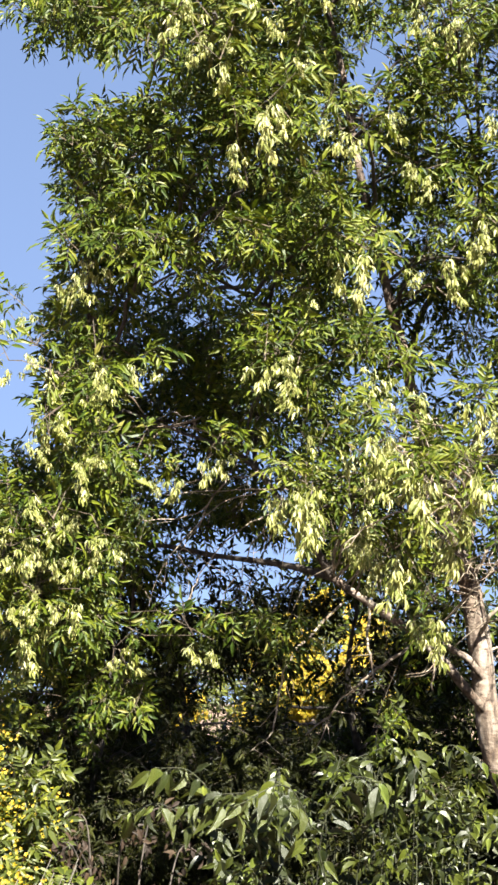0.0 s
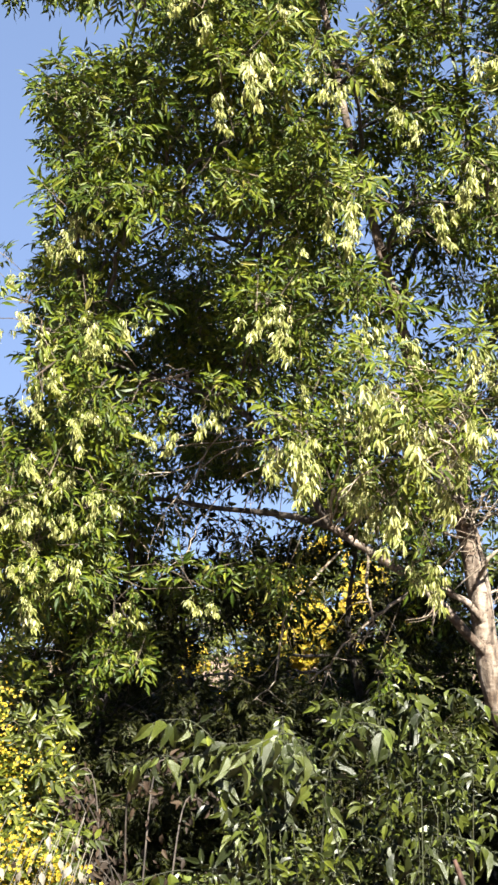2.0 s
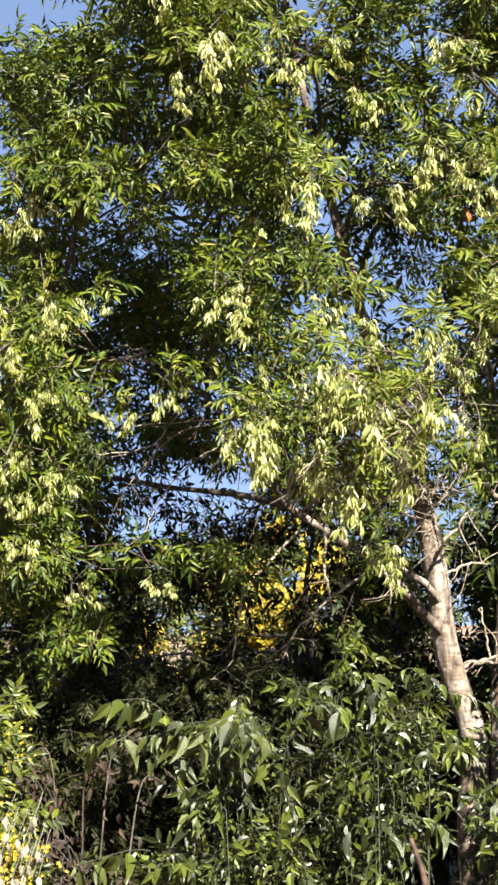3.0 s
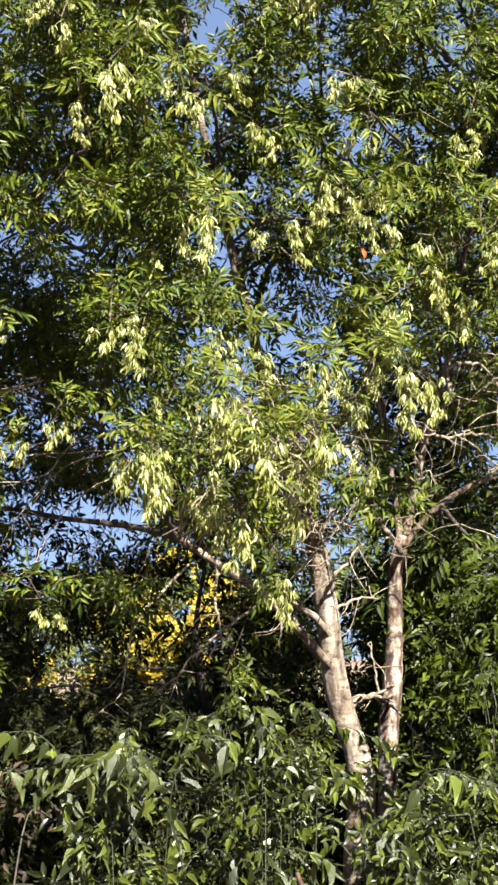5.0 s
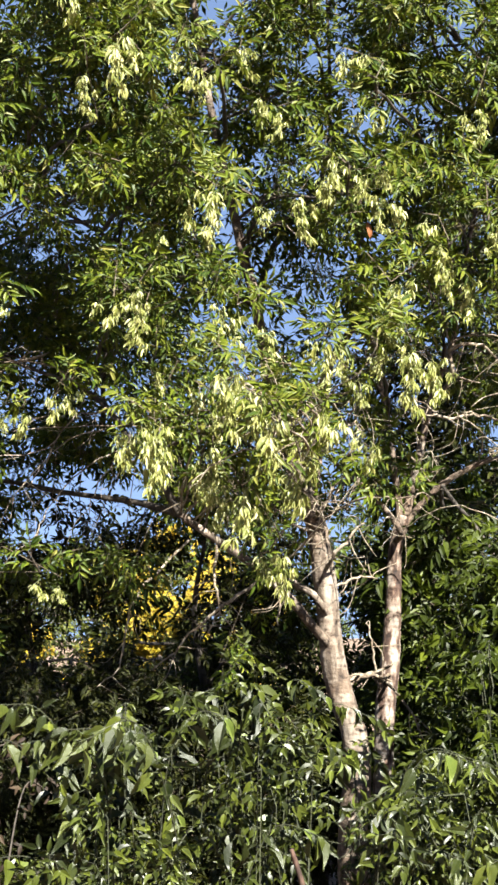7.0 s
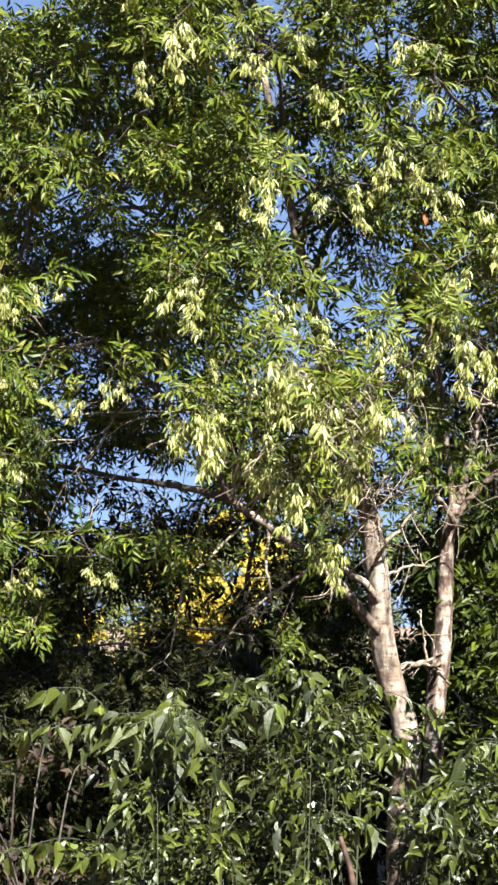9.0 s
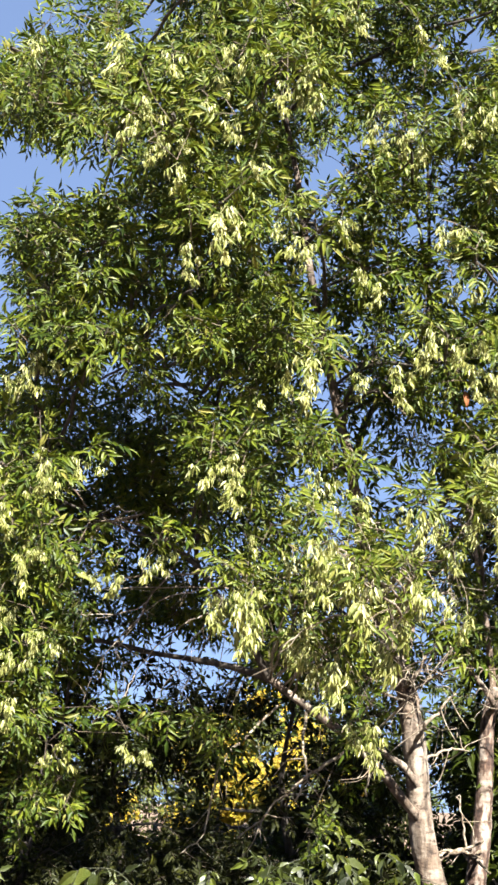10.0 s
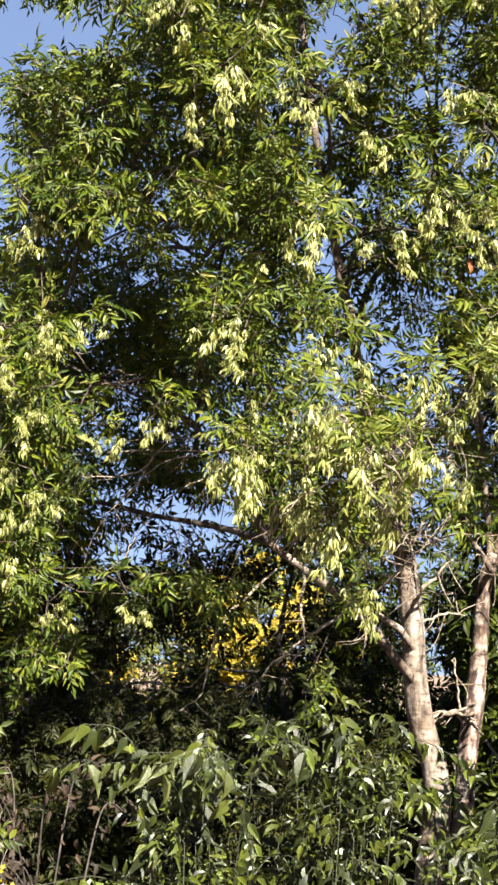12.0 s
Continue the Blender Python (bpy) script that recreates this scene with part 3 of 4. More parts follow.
BARE_SIDE = [
    ([(1.86, 8.58, 3.06), (1.82, 8.25, 3.06), (1.85, 8.2, 2.93), (1.96, 8.2, 2.90)], 0.006),
    ([(1.60, 8.58, 2.55), (1.62, 8.3, 2.52), (1.69, 8.3, 2.42), (1.74, 8.3, 2.36)], 0.006),
    ([(1.54, 8.57, 1.40), (1.42, 8.25, 1.38), (1.39, 8.2, 1.52), (1.36, 8.2, 1.67)], 0.009),
    ([(1.52, 8.56, 1.36), (1.48, 8.1, 1.33), (1.54, 8.0, 1.22), (1.61, 8.0, 1.07)], 0.009),
]
for k, (pts, r) in enumerate(BARE_LOOPS + BARE_SIDE):
    bare_twig(pts, r, ash_two, "pale curled bare twig", 90 + k)

tangle(ash_two, 16, (1.25, 7.9, 2.1), (2.2, 8.35, 3.2), 9, np.vstack([smooth_line(p, 6)[6:] for p, _, _ in FORKS]))

# left outline of the crown: height, how far out
EDGE_Z = [1.4, 2.7, 2.85, 3.4, 3.6, 4.0, 4.50, 4.58, 4.92, 4.98, 5.3, 5.5, 5.9, 6.0, 6.7]
EDGE_X = [-1.75, -1.35, -1.06, -1.08, -1.05, -1.05, -1.06, -0.5, -0.42, -1.3, -1.35, -1.1, -0.8, -0.2, 0.0]
# clearings in the crown: x, z, half width, half height
CLEAR = [(0.21, 2.65, 0.10, 0.08), (0.08, 2.33, 0.10, 0.03), (-0.24, 2.36, 0.12, 0.03), (-0.36, 2.13, 0.07, 0.04), (-0.06, 2.24, 0.10, 0.04),
         (0.97, 3.22, 0.06, 0.06), (0.70, 3.02, 0.03, 0.05), (0.48, 3.13, 0.03, 0.03), (0.45, 3.32, 0.05, 0.04), 
         (1.07, 3.95, 0.07, 0.08), (0.11, 2.91, 0.03, 0.03), (1.30, 3.53, 0.09, 0.12), (1.54, 4.16, 0.07, 0.08), (1.31, 4.24, 0.07, 0.07),
         (-0.27, 5.66, 0.07, 0.2), (-1.24, 2.12, 0.03, 0.10), (0.59, 5.94, 0.12, 0.1), (-0.39, 2.77, 0.05, 0.05), (-1.0, 4.74, 0.46, 0.24),
         (0.83, 5.05, 0.05, 0.08), (0.68, 4.75, 0.04, 0.06), (1.02, 4.42, 0.05, 0.05), (1.45, 5.6, 0.08, 0.10), (0.15, 5.15, 0.05, 0.03)]


LEADER_Z = [p[2] for p in trunk_line]
LEADER_X = [p[0] for p in trunk_line]


def crown_front(X, Z):
    """How near the crown comes: boughs overhang at the top and low on the left, with a hollow between."""
    if Z > 3.75:
        return 6.7 + 0.25 * max(0.0, Z - 5.2) if X < 0.6 else 7.1
    if X < -0.45 and Z < 1.95:
        return 7.9
    if X < -0.72 and 1.95 < Z < 2.7:
        return 6.9
    if -0.05 < X < 0.45 and 2.98 < Z < 3.42:
        return 6.9
    if -0.62 < X < 0.1 and 2.75 < Z < 3.7:
        return 7.85
    if -0.68 < X < 0.4 and 2.4 < Z < 3.75:
        return 7.7
    if X < -0.45 and 2.35 < Z < 3.2:
        return 6.8
    return 7.1


# gaps under the crown through which the flowers behind are seen: x, z, radius
GAPS = [(0.26, 1.63, 0.15), (-0.04, 1.55, 0.04), (-0.18, 1.56, 0.05), (0.42, 1.88, 0.05), (0.1, 2.0, 0.04), (0.66, 1.24, 0.04)]


def in_gap(p):
    """Which of these places stand before a gap, by the plane of the trunk."""
    k = 8.0 / p[:, 1]
    X, Z = p[:, 0] * k, 1.6 + (p[:, 2] - 1.6) * k
    return np.any([np.hypot(X - gx, Z - gz) < r + 0.08 for gx, gz, r in GAPS], axis=0)


def crown_share(x, y, z):
    """How leafy the crown is at a place, 0 to 1."""
    k = 8.0 / y
    X, Z = x * k, 1.6 + (z - 1.6) * k
    if X < np.interp(Z, EDGE_Z, EDGE_X) + 0.15 or y < crown_front(X, Z):
        return 0.0
    for cx, cz, rx, rz in CLEAR:
        if ((X - cx) / (rx + 0.065)) ** 2 + ((Z - cz) / (rz + 0.06)) ** 2 < 1:
            return 0.0
    if Z > 6.1 + 0.35 * noise.noise((x * 2, y, 3.0)):
        return 0.0
    share = 0.8 if Z > 4.9 else 1.0
    if Z > 5.4 and X < -0.1:
        share = 0.13
    elif Z > 5.0 and X < -0.3:
        share = 0.5
    if Z < 2.25:  # under the crown
        if X > 0.25:
            share = 0.08 if y > 8.7 else 0.03
        elif X > -0.5:
            share = 0.05 if Z > 1.85 else 0.012
        else:
            share = 0.8 if Z > 1.95 else (0.5 if Z > 1.58 and X < -0.45 else 0.03)
    elif Z < 3.0 and X > 0.55:
        share = 0.45 if y > 8.7 else (0.22 if X < 1.6 else 0.05)
    elif Z < 3.6 and X > 0.8 and y < 7.9:
        share = 0.5
    elif Z < 2.75 and X > -0.5:
        share = 1.0 if y > 8.0 else 0.2
    if -0.72 < X < -0.4 and Z < 2.6 and y < 7.6:
        share *= 0.12
    if 0.4 < X < 1.3 and 2.2 < Z < 3.3 and y < 7.7:
        share = 0.16 if Z > 2.4 else 0.05
    if X > 1.62 and 2.5 < Z < 3.2 and y < 8.5:
        share = 0.0
    if -0.62 < X < 0.36 and 2.18 < Z < 2.45 and y < 8.3:
        share = 0.0
    if 0.98 < X < 1.5 and Z < 2.4 and y < 8.1:
        share = 0.5 if 1.88 < Z < 2.0 and 7.3 < y < 7.9 else 0.0
    elif 0.45 < X < 0.98 and 1.45 < Z < 2.25 and y < 7.9:
        share = 0.15
    if 0.5 < X < 1.5 and 2.9 < Z < 3.8 and y > 8.5:
        share *= 0.5
    if -0.7 < X < 0.5 and 2.7 < Z < 3.65 and y > 7.6:
        share *= 0.6
    elif -0.9 < X < 0.6 and 3.6 < Z < 5.0:
        share *= 0.45 if y > 7.5 else 0.8
    if X > 0.6 and Z > 3.0:
        share *= 0.2 if y > 8.3 else 0.75
    if 1.36 < X < 1.66 and Z < 2.3 and y < 8.7:
        share = 0.0
    if y < 8.0 and 3.0 < Z < 5.6 and abs(X - np.interp(Z, LEADER_Z, LEADER_X) - 0.02) < (0.23 if 3.1 < Z < 3.75 or 4.0 < Z < 4.8 else 0.15):
        share *= 0.05
    if y < 8.8 and 4.1 < Z < 4.95 and abs(X - 1.165) < 0.1:
        share *= 0.25
    if y < 7.9:
        s = (8.0 - y) / 0.70
        if 0.95 < x - 0.29 * s < 1.40 and 1.0 < z - 0.66 * s < 2.3:
            share *= 0.4
        s = (8.6 - y) / 0.70
        if 1.45 < x - 0.29 * s < 1.95 and 1.2 < z - 0.66 * s < 2.9:
            share *= 0.35
    clump = noise.noise((x * 3.1, y * 0.7, z * 3.1))
    fine = noise.noise((X * 6.0, 5.0, Z * 6.0))
    if y > 8.3:  # deep leaves: fewer and more even
        return share * min(1.0, max(0.04, 0.25 + 0.5 * clump + 0.5 * fine))
    return share * min(1.0, max(0.04, 0.42 + 1.5 * clump + 0.5 * noise.noise((x * 1.1, y * 0.5, z * 1.1)) + 0.9 * fine))


def fill_crown(rng, count, x0, x1, y0, y1, z0, z1):
    rows = []
    while len(rows) < count:
        x, y, z = rng.uniform((x0, y0, z0), (x1, y1, z1))
        if rng.random() < crown_share(x, y, z):
            rows.append((x, y, z))
    return np.array(rows)


rng = np.random.default_rng(3)
shoots = fill_crown(rng, 3200, -1.9, 2.7, 6.35, 9.9, 1.3, 6.5)

# hanging seed clusters, by bough: x, z on the plane of the trunk
SEED_LEFT = [(-1.18, 2.36), (-1.1, 2.24), (-1.04, 2.08), (-1.18, 1.92), (-0.94, 1.92), (-1.08, 2.48), (-0.97, 2.34), (-0.86, 2.2), (-1.1, 1.82),
             (-1.01, 3.14), (-1.11, 3.22), (-1.22, 3.4), (-1.21, 3.14), (-0.72, 3.14), (-0.78, 3.08), (-0.9, 2.8), (-1.02, 2.88), (-0.64, 2.68),
             (-0.89, 2.42), (-0.83, 2.69), (-0.45, 2.6), (-0.47, 3.14), (-0.65, 1.72), (-0.82, 3.63), (-0.71, 3.66), (-0.86, 1.97), (-0.27, 1.77),
             (-1.16, 1.97), (-1, 2.75), (-1.1, 2.3), (-0.75, 2.3)]
SEED_MID = [(0.08, 4.47), (-0.06, 4.31), (-0.15, 4.73), (-0.22, 4.88), (0.56, 3.71), (0.45, 3.71), (0.91, 4.15), (0.31, 3.52), (0.25, 3.56),
            (0.21, 3.22), (0.08, 3.14), (0.23, 3.07), (0.26, 2.57), (0.29, 2.5), (0.31, 2.42), (-0.14, 2.71), (0.73, 4.5), (0.82, 3.65), (0.7, 3.11),
            (0.82, 3.03), (0.29, 2.85), (0.47, 4.37), (0.37, 4.42), (0.48, 2.72), (0.52, 2.33)]
SEED_LOW = [(0.5, 2.36), (0.55, 2.26), (0.7, 2.12), (0.58, 2.44), (0.69, 2.78), (0.72, 2.64), (0.77, 2.71), (0.61, 2.6), (0.86, 2.6), (0.87, 2.53), (1.12, 2.57), (1.02, 2.44), (0.97, 2.48), (0.94, 2.22),
            (0.71, 2.13), (0.76, 2.1), (0.57, 2.24), (0.59, 2.08), (0.93, 1.91), (0.65, 2.72), (0.8, 2.48), (1.1, 2.64)]
SEED_TOP = [(-0.19, 5.35), (0.07, 5.25), (0.12, 5.42), (0.3, 5.4), (0.52, 5.34), (0.58, 5.18), (-0.91, 5.43), (-0.48, 5.45), (-0.21, 4.92),
            (-0.42, 4.94), (0.25, 4.79), (0.42, 5.21), (0.32, 5.96), (0.07, 6.03), (-0.16, 5.83), (0.75, 5.75), (0.8, 5.62), (1.06, 4.99),
            (1.35, 4.97), (1.33, 5.22), (0.88, 5.04), (1.12, 5.6), (1.21, 5.45), (1.45, 5.13), (0, 5.1), (0.15, 5), (-0.3, 5.1)]
SEED_RIGHT = [(1.14, 3.84), (1.33, 4.45), (1.41, 4.12), (1.59, 2.9), (1.42, 3.13), (1.23, 2.93), (1.14, 2.9), (1.76, 3.35), (1.58, 3.29), (1.66, 3.6),
              (2, 3.57), (1.5, 3.7), (1.36, 3.83), (1.94, 4.18), (1.31, 2.76), (1.29, 2.53), (1.12, 4.91), (1.13, 3.8), (1.36, 3.06), (1.62, 2.86)]


SEED_LARGE = [(0.26, 2.55), (0.31, 2.45), (0.28, 2.52), (0.69, 2.8), (0.73, 2.68), (1.59, 2.92), (1.13, 2.6), (0.09, 4.49), (0.57, 3.73), (0.85, 2.55), (1.02, 2.3), (0.72, 2.18)]


def hang_seeds(rows, tree, rng, small=0.6, large=1.0, extra=3, near=0.0):
    """Seed clusters at the front of the crown. Returns the places of their tops."""
    tops = []
    pairs = [(x + rng.choice((-1, 1)) * rng.uniform(0.05, 0.11), z + rng.normal(0, 0.06)) for x, z in rows]
    for x, z in rows + pairs[::extra]:
        y = min(6.75, max(5.95, crown_front(x, z) - 0.42)) + rng.uniform(0, 0.3) if not (0.4 < x < 1.3 and z < 2.85) else rng.uniform(6.4, 6.75)
        y -= near
        k = y / 8.0
        top = np.array([x * k, y, 1.6 + (z - 1.6) * k + 0.07])
        me = BUNCHES[rng.integers(len(BUNCHES))]
        m = pose(*moved(top, tree), rng.normal(0, 6), rng.normal(0, 6), rng.uniform(0, 360)) @ Matrix.Scale(rng.uniform(small, large), 4)
        part("seed_tassel", me, tree, "pale yellow-green bunch of winged seeds", at=m)
        tops.append(top + np.array([0, 0.07, 0.06]))
    return tops


seeds_left = hang_seeds(SEED_LEFT, ash, rng, 0.55, 0.92, 1)
seeds_mid = hang_seeds(SEED_MID + SEED_TOP, ash, rng)
seeds_low = hang_seeds(SEED_LOW, ash, rng, 0.65, 1.0, 2)
seeds_large = hang_seeds(SEED_LARGE, ash, rng, 1.1, 1.4, 12, 0.4)
seeds_two = hang_seeds(SEED_RIGHT, ash_two, rng, 0.62, 1.02, 1)
# some clusters hang on leafy twigs, the others on bare ones
tops_one = seeds_left[::2] + seeds_mid + seeds_low[::2] + seeds_large
bare_one = seeds_left[1::2] + [p for k, p in enumerate(seeds_low) if k % 2]
tops_two, bare_two = seeds_two[::2], seeds_two[1::2]


def feathered_leaf(seed):
    """One leaf of seven leaflets on a drooping stalk, of unit leaflet length, lying along y."""
    rng = np.random.default_rng(seed)
    at = np.array([0.36, 0.36, 0.6, 0.6, 0.84, 0.84, 1.0]) * 1.6
    sg = np.array([1, -1, 1, -1, 1, -1, 0])
    base = np.stack([0 * at, at, -0.11 * at ** 2], -1)
    d = np.stack([sg * 0.8, np.where(sg == 0, 1.0, 0.6), np.full(7, -0.35)], -1) + rng.normal(0, 0.15, (7, 3))
    nn = np.array([[0, 0, 1.0]]) + rng.normal(0, 0.25, (7, 3))
    L = rng.uniform(0.8, 1.2, 7)
    lv = blades(base, d, nn, L, L * 0.28)
    st = rods(np.vstack([[0, 0, 0], base[:-2:2]]), base[[0, 2, 4, 6]], np.full(4, 0.018))
    v, f = joined([lv, st])
    return mesh_of("leaf", v, f, ash_leaf)


FEATHERED = [feathered_leaf(s) for s in range(6)]


def crown(tree, points, tops, bare, spine, count, singles, seed, label):
    rng = np.random.default_rng(seed)
    pts = np.vstack([points, np.array(tops)])
    n, m = len(points), len(pts)
    near = np.array([spine[((spine - p) ** 2).sum(-1).argmin()] for p in pts])
    out = unit(pts - near) * 0.7 + rng.normal(0, 0.45, pts.shape) + np.array([0, -0.15, 0.12])
    out[n:] = np.array([0, 0.1, 0.55]) + rng.normal(0, 0.4, (m - n, 3))
    fore = (pts[:, 1] < 7.75) | (np.arange(m) >= n)
    (lv, lf), tw_a, picked = sprays(pts[fore], out[fore], rng, 0.14, 0.056, 0.27, 0.25, 8, picked=singles, loose=0.5)
    (dv, df), tw_b, _ = sprays(pts[~fore], out[~fore], rng, 0.16, 0.057, 0.31, 0.3, 8, loose=0.65, shape=KITE, tris=KITE_TRIS)
    lv, lf = joined([(lv, lf), (dv, df)])
    tv, tf = joined([tw_a, tw_b])
    for k, p in enumerate(picked):
        p.translation -= tree.location
        part("leaf", FEATHERED[k % len(FEATHERED)], tree, at=p)
    part("crown", mesh_of("crown", moved(lv, tree), lf, ash_leaf), tree, label, "stuff")
    (bv, bf), (kv, kf) = boughs(np.vstack([pts, np.array(bare)]), spine, count, rng)
    part("branchwork", mesh_of("branchwork", moved(bv, tree), bf, bark_shade_tone, True), tree, "slender grey side branches", "stuff")
    v, f = joined([(tv, tf), (kv, kf)])
    part("twigwork", mesh_of("twigwork", moved(v, tree), f, twig_brown), tree, "thin brown leaf-bearing twigs", "stuff")


second = (shoots[:, 0] > 1.35) & (shoots[:, 2] < 5.2)
crown(ash, shoots[~second], tops_one, bare_one, spine_one, 170, 300, 8, "narrow feathered green leaves, yellow-green in the sun")
crown(ash_two, shoots[second], tops_two, bare_two, spine_two, 70, 150, 9, "narrow feathered green leaves in dense layers")

leaf_data = blades(np.zeros((1, 3)), np.array([[0.2, -0.2, -1.0]]), np.array([[0.1, -1.0, 0.3]]), np.array([0.09]), np.array([0.03]))
part("withered_leaf", mesh_of("withered_leaf", *leaf_data, rust_leaf), ash_two, "small rust-orange withered leaf", at=pose(*moved((1.235, 7.3, 3.50), ash_two)))


# ---- dark trees behind, on the right; most have shade put into the leaf colour ----
def back_tree(x, y, top, width, n, seed, label, low=0.3, mat=bush_leaf, leaf=0.085):
    rng = np.random.default_rng(seed)
    ob = thing("background_tree", x, y, label, "tree")
    trunk = [(x, y, -0.05), (x + 0.05, y, top * 0.4), (x - 0.06, y + 0.05, top * 0.75), (x, y, top * 0.97)]
    stem("trunk", trunk, 0.012 + 0.011 * top, 0.008, bark_shade_tone, ob, "dark grey trunk", 8, 0.08, seed)
    p = []
    while len(p) < n:
        q = rng.uniform((-1, -1, low / top), (1, 1, 1))
        w = (1 - ((q[2] - 0.5) / 0.62) ** 4)
        if q[0] ** 2 + q[1] ** 2 < w and noise.noise((q[0] * 3, q[1] * 3 + seed, q[2] * 4)) > -0.28:
            p.append((x + q[0] * width, y + q[1] * width * 0.5, q[2] * top))
    p = np.array(p)
    if y < 14:
        p = p[~in_gap(p)]
    spine = smooth_line(trunk, 8)[6:]
    out = unit(p - np.array([x, y, 0]) * (1, 1, 0) - p * (0, 0, 1)) + rng.normal(0, 0.4, p.shape) + np.array([0, 0, 0.25])
    (lv, lf), tw, _ = sprays(p, out, rng, 0.26, leaf, 0.33, 0.35)
    part("crown", mesh_of("crown", moved(lv, ob), lf, mat), ob, "dense green leaves", "stuff")
    br, ln = boughs(p, spine, min(18, len(p) // 3), rng, 0.016)
    part("branchwork", mesh_of("branchwork", moved(br[0], ob), br[1], bark_shade_tone, True), ob, "", "stuff")
    v, f = joined([tw, ln])
    part("twigwork", mesh_of("twigwork", moved(v, ob), f, twig_brown), ob, "", "stuff")
    return ob


back_tree(-0.30, 9.8, 1.30, 0.42, 130, 57, "low shaded green bush beside the yellow flowers", 0.05, shade_tone_leaf, 0.055)
back_tree(-0.32, 9.2, 2.31, 0.72, 440, 58, "small tree under the ash crown, its leaves toned dark for shade", 0.15, shade_tone_leaf, 0.052)
back_tree(0.30, 8.75, 1.18, 0.7, 260, 60, "low bush under the ash tree, toned dark for shade", 0.1, shade_tone_leaf, 0.055)
back_tree(-0.52, 8.5, 1.05, 0.36, 120, 68, "low olive bush under the ash crown, toned dark for shade", 0.1, shade_tone_leaf, 0.05)
back_tree(-0.85, 8.4, 1.05, 0.34, 110, 69, "low olive bush beside the yellow flowers, toned dark for shade", 0.1, shade_tone_leaf, 0.05)
back_tree(-0.75, 8.6, 1.45, 0.45, 170, 65, "olive bush beside the yellow flowers, toned dark for shade", 0.1, shade_tone_leaf, 0.05)
back_tree(0.3, 12.8, 1.62, 1.5, 330, 70, "low hedge in front of the yellow flowers, toned dark for shade", 0.05, shade_tone_leaf, 0.07)
back_tree(-1.6, 12.5, 1.5, 1.2, 240, 74, "low olive bush toned dark for shade", 0.05, shade_tone_leaf, 0.07)
back_tree(0.62, 9.3, 2.25, 0.55, 230, 75, "sapling behind the low limb, its leaves toned dark for shade", 0.15, shade_tone_leaf, 0.055)
back_tree(0.25, 10.6, 1.4, 0.8, 220, 59, "low bush in front of the yellow flowers, toned dark for shade", 0.05, shade_tone_leaf, 0.055)
back_tree(0.55, 9.9, 1.3, 0.75, 240, 55, "low shaded green bush behind the ash trunk", 0.1, leaf=0.06)
back_tree(1.45, 10.6, 2.0, 0.6, 200, 56, "slim shaded green tree between the two ash trunks", 0.1, leaf=0.055)
back_tree(2.85, 10.3, 4.4, 1.0, 540, 51, "dense shaded green tree behind the ash trunks", 0.3, shade_tone_leaf, 0.07)
back_tree(2.35, 8.9, 2.5, 0.66, 230, 52, "leafy green sapling beside the smaller ash trunk", 0.2)
back_tree(0.1, 17.5, 2.5, 2.2, 330, 53, "low green tree behind the yellow flowering bush, toned dark for shade", 0.1, shade_tone_leaf)
back_tree(2.9, 17.0, 3.3, 2.0, 280, 54, "dark green tree in the distance behind the ash trunks", 0.1)


